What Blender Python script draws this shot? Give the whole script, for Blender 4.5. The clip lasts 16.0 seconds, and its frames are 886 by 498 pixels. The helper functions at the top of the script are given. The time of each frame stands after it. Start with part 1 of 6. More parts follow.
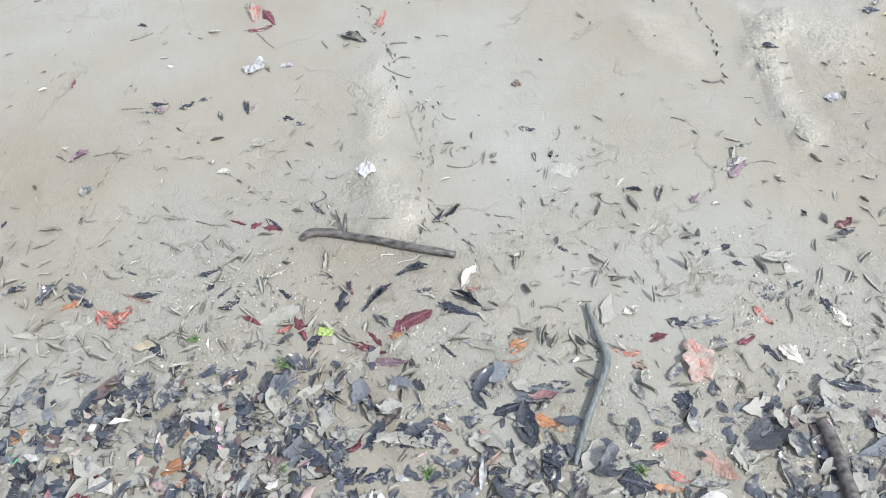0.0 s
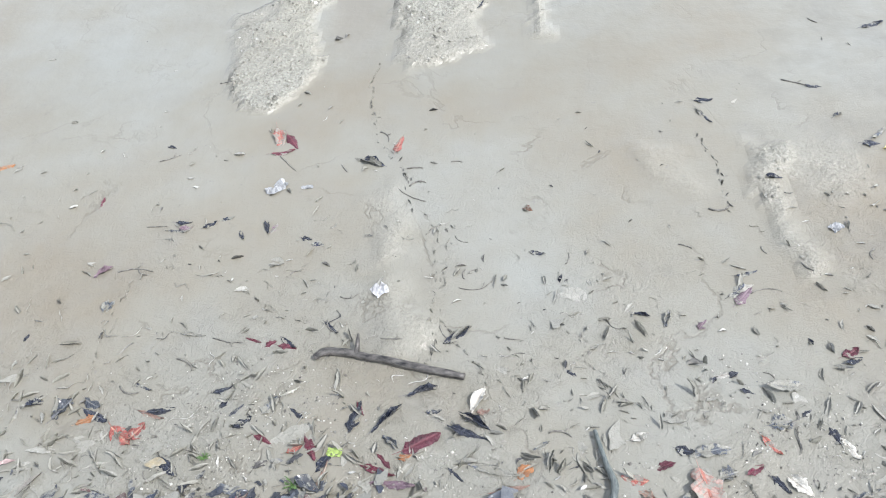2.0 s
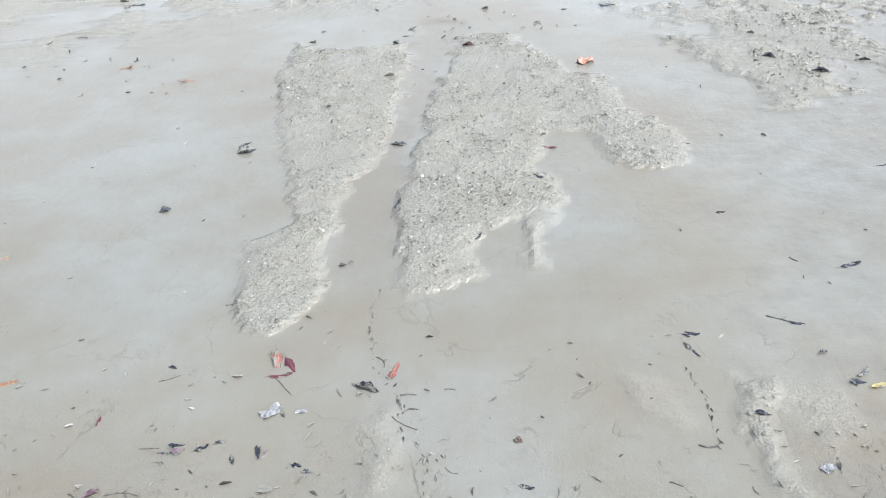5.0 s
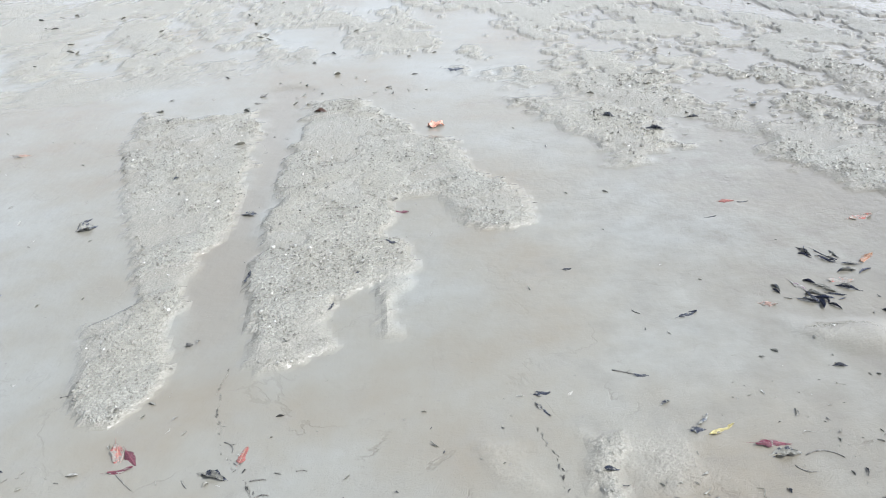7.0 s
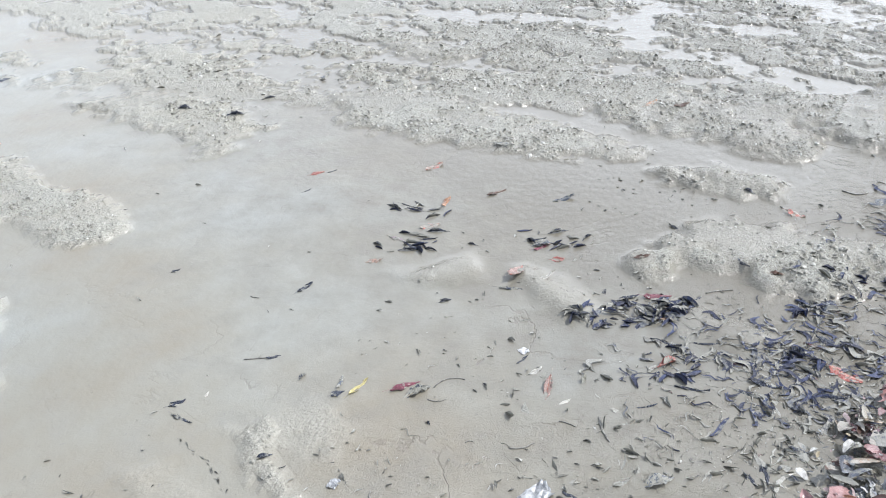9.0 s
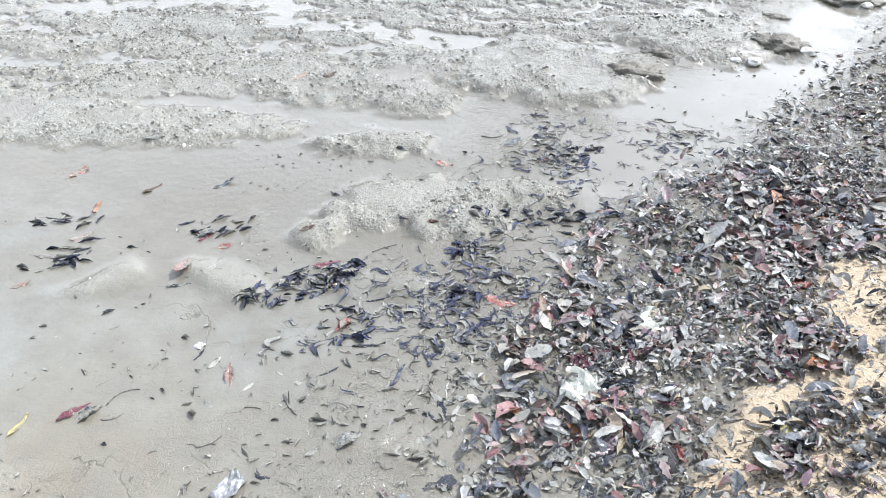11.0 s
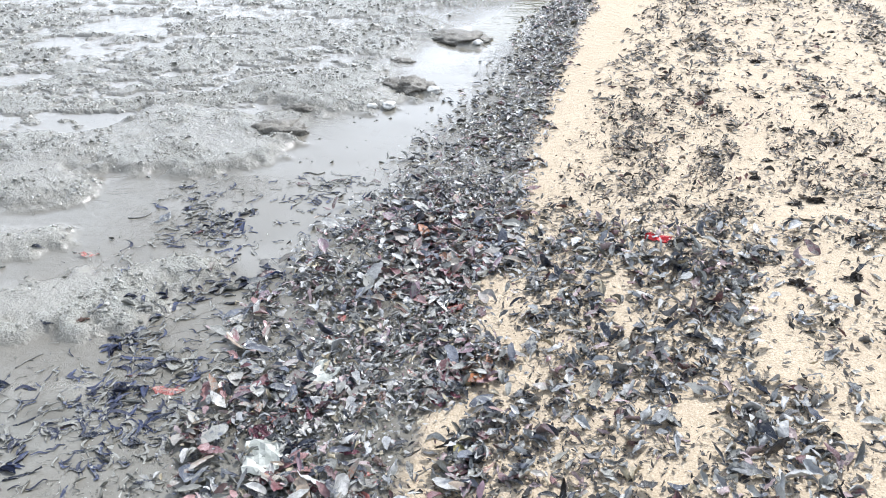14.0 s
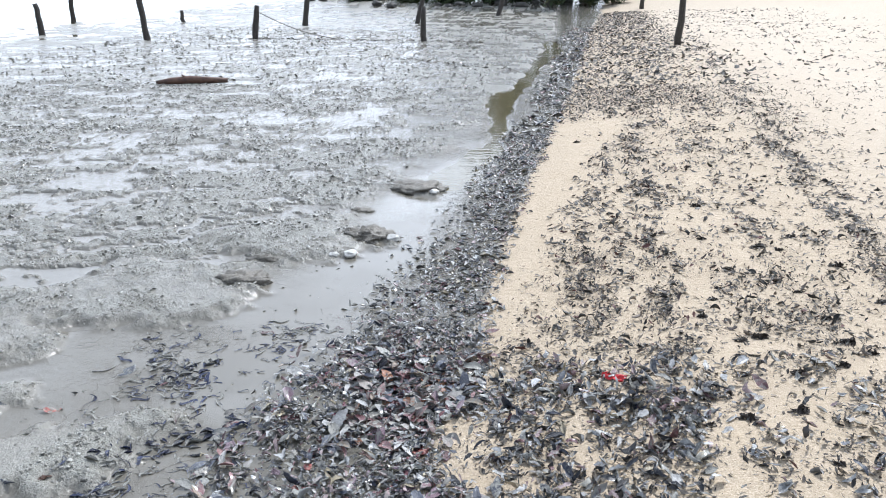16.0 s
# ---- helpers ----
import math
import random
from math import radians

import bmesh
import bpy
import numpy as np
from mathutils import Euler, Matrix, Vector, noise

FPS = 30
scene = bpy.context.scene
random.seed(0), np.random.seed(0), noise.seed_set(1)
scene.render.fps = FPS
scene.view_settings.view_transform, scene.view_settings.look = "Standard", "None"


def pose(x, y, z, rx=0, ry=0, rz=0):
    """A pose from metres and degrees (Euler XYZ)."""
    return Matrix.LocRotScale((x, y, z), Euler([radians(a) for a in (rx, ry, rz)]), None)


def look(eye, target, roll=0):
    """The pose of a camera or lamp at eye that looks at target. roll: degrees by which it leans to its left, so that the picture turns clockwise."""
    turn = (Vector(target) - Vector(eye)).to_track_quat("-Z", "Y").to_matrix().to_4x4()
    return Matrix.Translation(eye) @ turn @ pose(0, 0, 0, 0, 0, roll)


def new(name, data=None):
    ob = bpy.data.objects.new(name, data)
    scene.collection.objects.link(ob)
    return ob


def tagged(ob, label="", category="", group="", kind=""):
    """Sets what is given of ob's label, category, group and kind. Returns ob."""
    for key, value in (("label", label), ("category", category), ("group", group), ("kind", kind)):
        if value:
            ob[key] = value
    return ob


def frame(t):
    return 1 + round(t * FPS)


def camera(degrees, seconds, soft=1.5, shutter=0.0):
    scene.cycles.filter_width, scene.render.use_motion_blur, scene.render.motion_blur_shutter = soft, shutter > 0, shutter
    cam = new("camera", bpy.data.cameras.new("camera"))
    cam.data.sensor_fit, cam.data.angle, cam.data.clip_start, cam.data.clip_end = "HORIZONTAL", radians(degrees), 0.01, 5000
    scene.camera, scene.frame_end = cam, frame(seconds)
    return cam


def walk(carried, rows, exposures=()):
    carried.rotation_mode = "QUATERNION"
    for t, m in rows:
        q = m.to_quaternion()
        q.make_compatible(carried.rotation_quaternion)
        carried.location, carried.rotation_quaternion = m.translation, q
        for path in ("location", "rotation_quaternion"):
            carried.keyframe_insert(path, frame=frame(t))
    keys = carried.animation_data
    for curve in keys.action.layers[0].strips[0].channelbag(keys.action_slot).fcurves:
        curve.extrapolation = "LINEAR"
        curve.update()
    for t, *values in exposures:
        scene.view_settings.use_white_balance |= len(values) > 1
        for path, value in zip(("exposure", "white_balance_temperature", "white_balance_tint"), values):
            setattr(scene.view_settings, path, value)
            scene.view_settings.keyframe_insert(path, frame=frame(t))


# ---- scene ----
cam = camera(55.8, 16.0, 1.0)
PATH = [
    (0, (0.111, 0.033, 1.382), (-0.047, 1.215, -0.223), -8.1),
    (0.5, (0.122, 0.026, 1.393), (-0.052, 1.269, -0.164), -7.9),
    (1, (0.123, 0.026, 1.403), (-0.064, 1.311, -0.117), -8.3),
    (1.5, (0.126, 0.028, 1.414), (-0.065, 1.36, -0.065), -8.0),
    (2, (0.13, 0.032, 1.432), (-0.063, 1.409, -0.006), -7.4),
    (2.5, (0.13, 0.029, 1.452), (-0.069, 1.461, 0.071), -6.7),
    (3, (0.134, 0.021, 1.462), (-0.068, 1.522, 0.156), -5.9),
    (3.5, (0.144, 0.026, 1.479), (-0.068, 1.575, 0.232), -5.7),
    (4, (0.146, 0.027, 1.49), (-0.058, 1.621, 0.299), -5.5),
    (4.2, (0.155, 0.016, 1.488), (-0.052, 1.634, 0.33), -5.6),
    (6.3, (0.193, 0.057, 1.538), (0.075, 1.794, 0.555), -4.2),
    (6.5, (0.207, 0.057, 1.539), (0.136, 1.8, 0.562), -4.0),
    (7, (0.263, 0.066, 1.521), (0.364, 1.818, 0.563), -3.3),
    (7.2, (0.262, 0.063, 1.526), (0.472, 1.805, 0.567), -3.7),
    (7.5, (0.28, 0.064, 1.521), (0.687, 1.768, 0.556), -4.0),
    (8, (0.286, 0.068, 1.511), (0.89, 1.703, 0.53), -3.1),
    (8.5, (0.281, 0.066, 1.509), (1.067, 1.612, 0.514), -1.9),
    (9, (0.275, 0.07, 1.5), (1.222, 1.514, 0.492), -0.8),
    (9.5, (0.271, 0.072, 1.492), (1.359, 1.395, 0.46), -0.1),
    (9.7, (0.271, 0.068, 1.491), (1.411, 1.341, 0.451), 0.0),
    (11.8, (0.426, -0.077, 1.492), (1.951, 0.685, 0.446), 0.7),
    (12, (0.428, -0.081, 1.494), (1.976, 0.636, 0.45), 0.8),
    (12.3, (0.431, -0.091, 1.499), (2.023, 0.539, 0.464), 0.8),
    (12.5, (0.427, -0.096, 1.498), (2.037, 0.494, 0.47), 1.0),
    (13, (0.439, -0.1, 1.501), (2.087, 0.403, 0.487), 0.8),
    (13.5, (0.445, -0.133, 1.513), (2.129, 0.27, 0.513), 0.8),
    (14, (0.435, -0.147, 1.53), (2.169, 0.172, 0.588), 0.8),
    (14.5, (0.397, -0.152, 1.549), (2.184, 0.128, 0.696), 0.9),
    (15, (0.36, -0.155, 1.568), (2.19, 0.096, 0.8), 1.2),
    (15.5, (0.341, -0.16, 1.58), (2.201, 0.092, 0.889), 0.6),
    (16, (0.337, -0.154, 1.594), (2.218, 0.094, 0.96), 0.5),
]
walk(cam, [(t, look(eye, target, roll)) for t, eye, target, roll in PATH],
     [(0.0, 0.21, 6450, 10), (4.0, 0.04, 6350, 10), (7.0, 0.0, 6300, 10), (9.5, 0.12, 6350, 10), (12.5, 0.38, 6250, 10), (14.0, 0.16, 6150, 10), (16.0, -0.17, 6000, 10)])

# ---- world, sun ----
SUN_AZ, SUN_EL = radians(-23), radians(52)     # azimuth from +x towards +y
world = bpy.data.worlds.new("world")
scene.world = world
world.use_nodes = True
wn = world.node_tree
sky = wn.nodes.new("ShaderNodeTexSky")
sky.sky_type, sky.sun_disc = "NISHITA", False
sky.sun_elevation, sky.sun_rotation = SUN_EL, radians(90) - SUN_AZ
sky.air_density, sky.dust_density, sky.ozone_density = 1.0, 0.8, 2.0
# broken white cloud all over the sky
where = wn.nodes.new("ShaderNodeTexCoord")
flat = wn.nodes.new("ShaderNodeMapping")
flat.inputs["Scale"].default_value = (1.0, 1.0, 2.6)
wn.links.new(where.outputs["Generated"], flat.inputs[0])
puffs = wn.nodes.new("ShaderNodeTexNoise")
puffs.inputs["Scale"].default_value, puffs.inputs["Detail"].default_value, puffs.inputs["Roughness"].default_value = 2.6, 6.0, 0.58
wn.links.new(flat.outputs[0], puffs.inputs["Vector"])
cover = wn.nodes.new("ShaderNodeValToRGB")
cover.color_ramp.elements[0].position, cover.color_ramp.elements[1].position = 0.45, 0.68
wn.links.new(puffs.outputs["Fac"], cover.inputs[0])
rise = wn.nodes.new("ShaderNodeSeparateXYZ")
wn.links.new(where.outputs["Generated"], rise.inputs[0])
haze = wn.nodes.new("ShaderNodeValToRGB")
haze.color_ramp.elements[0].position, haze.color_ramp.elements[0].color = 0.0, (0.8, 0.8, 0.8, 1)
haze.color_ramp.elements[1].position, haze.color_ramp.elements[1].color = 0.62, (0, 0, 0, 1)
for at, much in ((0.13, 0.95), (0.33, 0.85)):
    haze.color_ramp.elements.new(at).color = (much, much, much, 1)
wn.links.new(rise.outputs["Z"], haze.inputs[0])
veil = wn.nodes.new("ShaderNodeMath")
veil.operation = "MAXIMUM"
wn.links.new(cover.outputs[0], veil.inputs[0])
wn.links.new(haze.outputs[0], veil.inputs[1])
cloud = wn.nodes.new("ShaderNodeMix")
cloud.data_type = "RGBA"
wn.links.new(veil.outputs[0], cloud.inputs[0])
# cloud scatters more light forward, round the sun
towards = wn.nodes.new("ShaderNodeVectorMath")
towards.operation = "DOT_PRODUCT"
towards.inputs[1].default_value = (math.cos(SUN_EL) * math.cos(SUN_AZ), math.cos(SUN_EL) * math.sin(SUN_AZ), math.sin(SUN_EL))
wn.links.new(where.outputs["Generated"], towards.inputs[0])
glow = wn.nodes.new("ShaderNodeMapRange")
glow.interpolation_type = "SMOOTHSTEP"
glow.inputs["From Min"].default_value, glow.inputs["From Max"].default_value = -0.25, 1.0
glow.inputs["To Min"].default_value, glow.inputs["To Max"].default_value = 0.72, 1.85
wn.links.new(towards.outputs["Value"], glow.inputs["Value"])
lit = wn.nodes.new("ShaderNodeVectorMath")
lit.operation = "SCALE"
lit.inputs[0].default_value = (13.3, 14.0, 15.1)
wn.links.new(glow.outputs[0], lit.inputs["Scale"])
wn.links.new(lit.outputs[0], cloud.inputs[7])
wn.links.new(sky.outputs[0], cloud.inputs[6])
wn.nodes["Background"].inputs[1].default_value = 0.125
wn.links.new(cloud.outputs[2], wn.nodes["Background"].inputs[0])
sun = new("sun", bpy.data.lights.new("sun", "SUN"))
sun.data.energy, sun.data.angle, sun.data.color = 4.4, radians(0.6), (1.0, 0.97, 0.93)
sun_dir = Vector((math.cos(SUN_EL) * math.cos(SUN_AZ), math.cos(SUN_EL) * math.sin(SUN_AZ), math.sin(SUN_EL)))
sun.matrix_world = Matrix.Translation(sun_dir * 50) @ sun_dir.to_track_quat("Z", "Y").to_matrix().to_4x4()


# ---- numeric helpers ----
def lattice(ix, iy, seed):
    h = (ix.astype(np.int64) * 374761393 + iy.astype(np.int64) * 668265263 + seed * 982451653) & 0x7FFFFFFF
    h = ((h ^ (h >> 13)) * 1274126177) & 0x7FFFFFFF
    return ((h ^ (h >> 16)) & 0xFFFF) / 65535.0


def vnoise(x, y, seed=0):
    """Value noise, 0 to 1."""
    ix, iy = np.floor(x), np.floor(y)
    fx, fy = x - ix, y - iy
    fx, fy = fx * fx * (3 - 2 * fx), fy * fy * (3 - 2 * fy)
    a, b = lattice(ix, iy, seed), lattice(ix + 1, iy, seed)
    c, d = lattice(ix, iy + 1, seed), lattice(ix + 1, iy + 1, seed)
    return (a * (1 - fx) + b * fx) * (1 - fy) + (c * (1 - fx) + d * fx) * fy


def fbm(x, y, seed=0, octaves=4):
    total, amp, norm = 0.0, 1.0, 0.0
    for k in range(octaves):
        total = total + amp * vnoise(x * 2 ** k + 17.3 * k, y * 2 ** k - 9.1 * k, seed + k)
        norm, amp = norm + amp, amp * 0.5
    return total / norm


def smooth(a, b, v):
    v = np.clip((v - a) / (b - a), 0, 1)
    return v * v * (3 - 2 * v)


def stroke(x, y, pts):
    """Signed distance to a chain of round spots (x, y, radius): negative inside."""
    best = np.full(np.shape(x), 1e3)
    for (x0, y0, r0), (x1, y1, r1) in zip(pts[:-1], pts[1:]):
        dx, dy = x1 - x0, y1 - y0
        k = np.clip(((x - x0) * dx + (y - y0) * dy) / (dx * dx + dy * dy + 1e-9), 0, 1)
        best = np.minimum(best, np.hypot(x - x0 - k * dx, y - y0 - k * dy) - (r0 + k * (r1 - r0)))
    return best


def area(x, y, pts):
    """Signed distance to a closed outline of corners: negative inside."""
    xs, ys = [p[0] for p in pts], [p[1] for p in pts]
    near = (x > min(xs) - 0.2) & (x < max(xs) + 0.2) & (y > min(ys) - 0.2) & (y < max(ys) + 0.2)
    out = np.full(np.shape(x), 1e3)
    px, py = x[near], y[near]
    best, inside = np.full(px.shape, 1e3), np.zeros(px.shape, bool)
    for (x0, y0), (x1, y1) in zip(pts, pts[1:] + pts[:1]):
        dx, dy = x1 - x0, y1 - y0
        k = np.clip(((px - x0) * dx + (py - y0) * dy) / (dx * dx + dy * dy + 1e-9), 0, 1)
        best = np.minimum(best, np.hypot(px - x0 - k * dx, py - y0 - k * dy))
        inside ^= ((y0 > py) != (y1 > py)) & (px < dx * (py - y0) / (dy + (dy == 0)) + x0)
    out[near] = np.where(inside, -best, best)
    return out


# ---- the shape of the shore ----
def sand_edge(x):
    """y of the foot of the dry sand."""
    foot = np.interp(x, [-3, 0.5, 1.2, 1.7, 2.4, 3.0, 3.6, 4.7, 6.7, 8, 9.9, 12.9, 17.3, 23.6, 60], [-0.9, -0.21, 0.08, 0.27, 0.25, 0.21, 0.17, 0.15, 0.04, -0.01, -0.18, -0.37, -0.63, -0.92, -3.7])
    return foot + 0.05 * (vnoise(x * 1.3, x * 0, 3) - 0.5)


def belt_edge(x):
    """y of the seaward side of the leaf belt."""
    return np.interp(x, [-3, 0, 1.2, 1.6, 2.2, 2.8, 3.2, 3.6, 4.2, 5, 6, 8, 10, 16, 25], [0.7, 0.74, 0.74, 0.78, 0.85, 0.92, 0.95, 0.82, 0.68, 0.62, 0.53, 0.38, 0.3, 0.08, -0.4])


# raised mats of crumbly mud: outline, height, how crumbly, width of the worn edge
PLATES = [
    ([(-0.7, 1.99), (-0.81, 2.41), (-0.8, 2.52), (-0.67, 2.66), (-0.77, 2.92), (-0.79, 3.07), (-0.96, 3.53), (-1.06, 4.02), (-1.15, 4.75), (-0.85, 4.58), (-0.5, 4.66), (-0.42, 4.42), (-0.42, 3.65), (-0.42, 3.15), (-0.52, 2.97), (-0.51, 2.68), (-0.51, 2.39), (-0.5, 2.11), (-0.57, 1.98)], 0.013, 1.0, 0.035),
    ([(-0.2, 2.17), (-0.25, 2.4), (-0.3, 2.74), (-0.28, 3.16), (-0.27, 3.63), (-0.2, 4.3), (-0.18, 4.76), (0.14, 4.71), (0.29, 4.35), (0.47, 4.03), (0.45, 3.35), (0.28, 3.32), (0.19, 3.01), (0.28, 2.95), (0.3, 2.77), (0.17, 2.5), (0.13, 2.62), (0.01, 2.56), (-0.02, 2.41), (0.01, 2.25), (-0.07, 2.19)], 0.017, 1.0, 0.035),
    ([(0.42, 4.1), (0.58, 3.93), (0.61, 3.61), (0.84, 3.22), (0.79, 3.02), (0.59, 2.96), (0.5, 3.18), (0.4, 3.5)], 0.017, 1.0, 0.045),
    ([(0.19, 2.85), (0.3, 2.77), (0.25, 2.53), (0.21, 2.28), (0.17, 2.3), (0.16, 2.55)], 0.022, 0.8, 0.05),
    ([(0.95, 4.52), (1.33, 4.49), (1.59, 4.13), (1.64, 3.67), (1.5, 3.6), (1.35, 3.44), (1.25, 3.51), (1.29, 3.8), (1.08, 4.09)], 0.0156, 1.0, 0.11),
    ([(2.09, 3.92), (2.35, 3.78), (2.6, 3.42), (2.69, 3.11), (2.79, 2.8), (2.92, 2.49), (2.83, 2.37), (2.57, 2.56), (2.29, 2.89), (2.08, 3.21), (1.95, 3.52)], 0.0169, 1.0, 0.11),
    ([(2.77, 4.62), (3.04, 4.41), (3.15, 3.96), (2.9, 3.95), (2.7, 4.24)], 0.0156, 1.0, 0.11),
    ([(3.49, 4.3), (3.78, 3.93), (3.93, 3.44), (3.7, 3.35), (3.5, 3.7)], 0.0156, 1.0, 0.11),
    ([(3.24, 3.32), (3.64, 3.08), (3.64, 2.69), (3.5, 2.1), (3.26, 2.04), (3.17, 2.35), (3.02, 2.63), (3.01, 2.97)], 0.0182, 1.0, 0.11),
    ([(2.13, 1.75), (2.38, 1.86), (2.64, 1.83), (2.81, 1.59), (2.98, 1.32), (2.98, 1.18), (2.9, 1.11), (2.71, 1.23), (2.52, 1.21), (2.4, 1.44), (2.35, 1.6), (2.12, 1.66)], 0.04, 1.0, 0.09),
    ([(2.77, 2.29), (2.93, 2.23), (3.09, 2.02), (3.1, 1.82), (2.96, 1.73), (2.81, 1.96), (2.73, 2.2)], 0.034, 1.0, 0.11),
    ([(3.31, 2.59), (3.88, 2.57), (4.25, 2.3), (4.64, 2.23), (4.56, 1.71), (4.15, 1.29), (3.93, 1.35), (3.72, 1.52), (3.67, 1.87), (3.65, 2.16), (3.46, 1.98), (3.3, 1.97), (3.28, 2.21)], 0.042, 1.0, 0.11),
    ([(5.15, 1.99), (5.45, 1.54), (5.16, 0.96), (5.05, 0.82), (4.74, 1.05), (4.69, 1.35), (4.82, 1.74)], 0.036, 1.0, 0.11),
    ([(0.7, 1.76), (0.8, 1.74), (0.78, 1.55), (0.81, 1.4), (0.8, 1.28), (0.74, 1.26), (0.73, 1.43), (0.7, 1.61)], 0.012, 0.7, 0.05),
    ([(0.84, 1.72), (1.03, 1.73), (0.99, 1.54), (0.9, 1.47), (0.84, 1.59)], 0.003, 0.5, 0.09),
]
# softer mounds: chains of spots (x, y, radius), height, how crumbly
MOUNDS = [
    ([(5.12, 0.82, 0.05), (5.3, 1.0, 0.14), (5.22, 1.25, 0.07)], 0.03, 1.0),
    ([(6.4, 0.72, 0.05), (6.6, 0.95, 0.14), (6.5, 1.2, 0.06)], 0.03, 1.0),
    ([(4.22, 1.3, 0.05), (4.36, 1.55, 0.08), (4.42, 1.75, 0.05)], 0.035, 1.0),
    ([(-0.22, 1.62, 0.03), (-0.21, 1.4, 0.05)], 0.012, 0.3),
    ([(-0.19, 1.26, 0.05), (-0.16, 1.14, 0.07)], 0.014, 0.3),
    ([(1.5, 2.12, 0.06), (1.62, 2.08, 0.1)], 0.02, 0.25),
    ([(1.82, 1.9, 0.07), (1.83, 1.68, 0.09)], 0.022, 0.2),
    ([(2.05, 1.42, 0.08), (2.12, 1.28, 0.08)], 0.022, 0.1),
    ([(0.46, 1.72, 0.05), (0.5, 1.62, 0.04)], 0.008, 0.2),
]
GULLY = [(3.2, 1.1, 0.1), (4.2, 0.95, 0.14), (5.6, 0.82, 0.16), (7.0, 0.68, 0.2), (8.2, 0.5, 0.1)]
BED = [(-0.36, 1.95, 0.06), (-0.38, 2.4, 0.1), (-0.4, 2.8, 0.1), (-0.4, 3.1, 0.09), (-0.35, 3.5, 0.05), (-0.33, 4.4, 0.09), (-0.3, 4.9, 0.14)]
CHANNEL = [(8.0, 0.4, 0.07), (10.1, 0.46, 0.12), (11.5, 0.56, 0.15), (13.3, 0.3, 0.13), (15.4, 0.2, 0.13), (18.8, -0.05, 0.22), (21.0, 0.0, 0.15)]
WATER = -0.035


def shore(x, y):
    """Height of the ground, and how far it is pellet mat and dry sand, from 0 to 1."""
    wx = x + 0.16 * (fbm(x * 7, y * 7, 11, 4) - 0.5)
    wy = y + 0.16 * (fbm(x * 7, y * 7, 21, 4) - 0.5)
    d = sand_edge(x) - y
    up = np.clip(d, 0, None)
    sand = smooth(-0.02, 0.03, d + 0.05 * (fbm(x * 9, y * 9, 5, 3) - 0.5))
    z = 0.11 * (1 - np.exp(-up / 0.45)) + 0.035 * np.minimum(up, 30) + 0.012 * sand * (fbm(x * 3.5, y * 3.5, 31, 3) - 0.5)
    z = z - 0.004 * (np.clip(y - 4, 0, 60) + 0.08 * np.clip(x - 6, 0, 30)) * (1 - sand)
    # the far end of the bay and the sea floor
    z = z + 0.35 * smooth(33, 40, x + 0.25 * y) * smooth(16, 8, y) - 0.6 * smooth(14, 60, y)
    mat = np.zeros(np.shape(x))
    ex = x + 0.10 * (fbm(x * 8, y * 8, 11, 4) - 0.5) + 0.03 * (vnoise(x * 34, y * 34, 12) - 0.5)
    ey = y + 0.10 * (fbm(x * 8, y * 8, 21, 4) - 0.5) + 0.03 * (vnoise(x * 34, y * 34, 22) - 0.5)
    for outline, h, crumbly, worn in PLATES:
        s = area(ex, ey, outline) + 1.6 * worn * (fbm(x * 14, y * 14, 57, 3) - 0.5)
        m = smooth(0.4 * worn, -0.8 * worn, s)
        z = z + h * m * (0.7 + 0.3 * smooth(0, -0.14, s)) * (0.8 + 0.4 * fbm(x * 5, y * 5, 56, 3)) * (1 - np.clip(mat, 0, 1))
        mat = np.maximum(mat, m * crumbly * (0.45 + 0.55 * smooth(0.38, 0.58, fbm(x * 5, y * 5, 55, 4))))
    for pts, h, crumbly in MOUNDS:
        s = stroke(wx, wy, pts)
        m = smooth(0.03, -0.06, s)
        z = z + h * m * (0.75 + 0.25 * smooth(0, -0.15, s)) * (1 - np.clip(mat, 0, 1))
        mat = np.maximum(mat, m * crumbly * (0.55 + 0.45 * smooth(0.36, 0.58, fbm(x * 6, y * 6, 55, 3))))
    # scattered mats farther out, in oblique streaks
    far = np.hypot(x, y)
    u, v = 0.39 * x - 0.92 * y, 0.92 * x + 0.39 * y
    f = 0.5 * fbm(u * 1.5 + 0.5 * (fbm(x * 2, y * 2, 43, 2) - 0.5), v * 2.7, 41, 4) + 0.5 * fbm(u * 2.6 + 0.8 * fbm(x * 3, y * 3, 48, 2), v * 5.4, 46, 3) + 0.3 * (fbm(x * 16, y * 16, 44, 3) - 0.5)
    reach = smooth(3.9, 4.6, 0.72 * y + 0.72 * x + 1.0 * np.clip(-x, 0, 3)) * smooth(1.0, 1.4, y + 0.13 * np.clip(x - 6, 0, 10) - 0.25 * smooth(4.6, 3.6, x)) * smooth(60, 38, far)
    field = smooth(0.44, 0.53, f + 0.02 * smooth(4, 6, x) * smooth(9, 7, x) + 0.012 * smooth(9, 14, x) - 0.03 * smooth(3.2, 1.2, x)) * reach
    z = z + field * 0.009 * (1 - mat)
    mat = np.maximum(mat, field)
    z = z - (0.008 + 0.028 * smooth(5.6, 6.8, x)) * smooth(0.25, -0.08, stroke(x, y, GULLY) + 0.2 * (fbm(x * 2.5, y * 4, 47, 4) - 0.5) * smooth(5, 8, x))
    z = z - 0.09 * smooth(0.08, -0.1, stroke(x, y, CHANNEL) + 0.25 * (fbm(x * 1.5, y * 4, 53, 3) - 0.5))
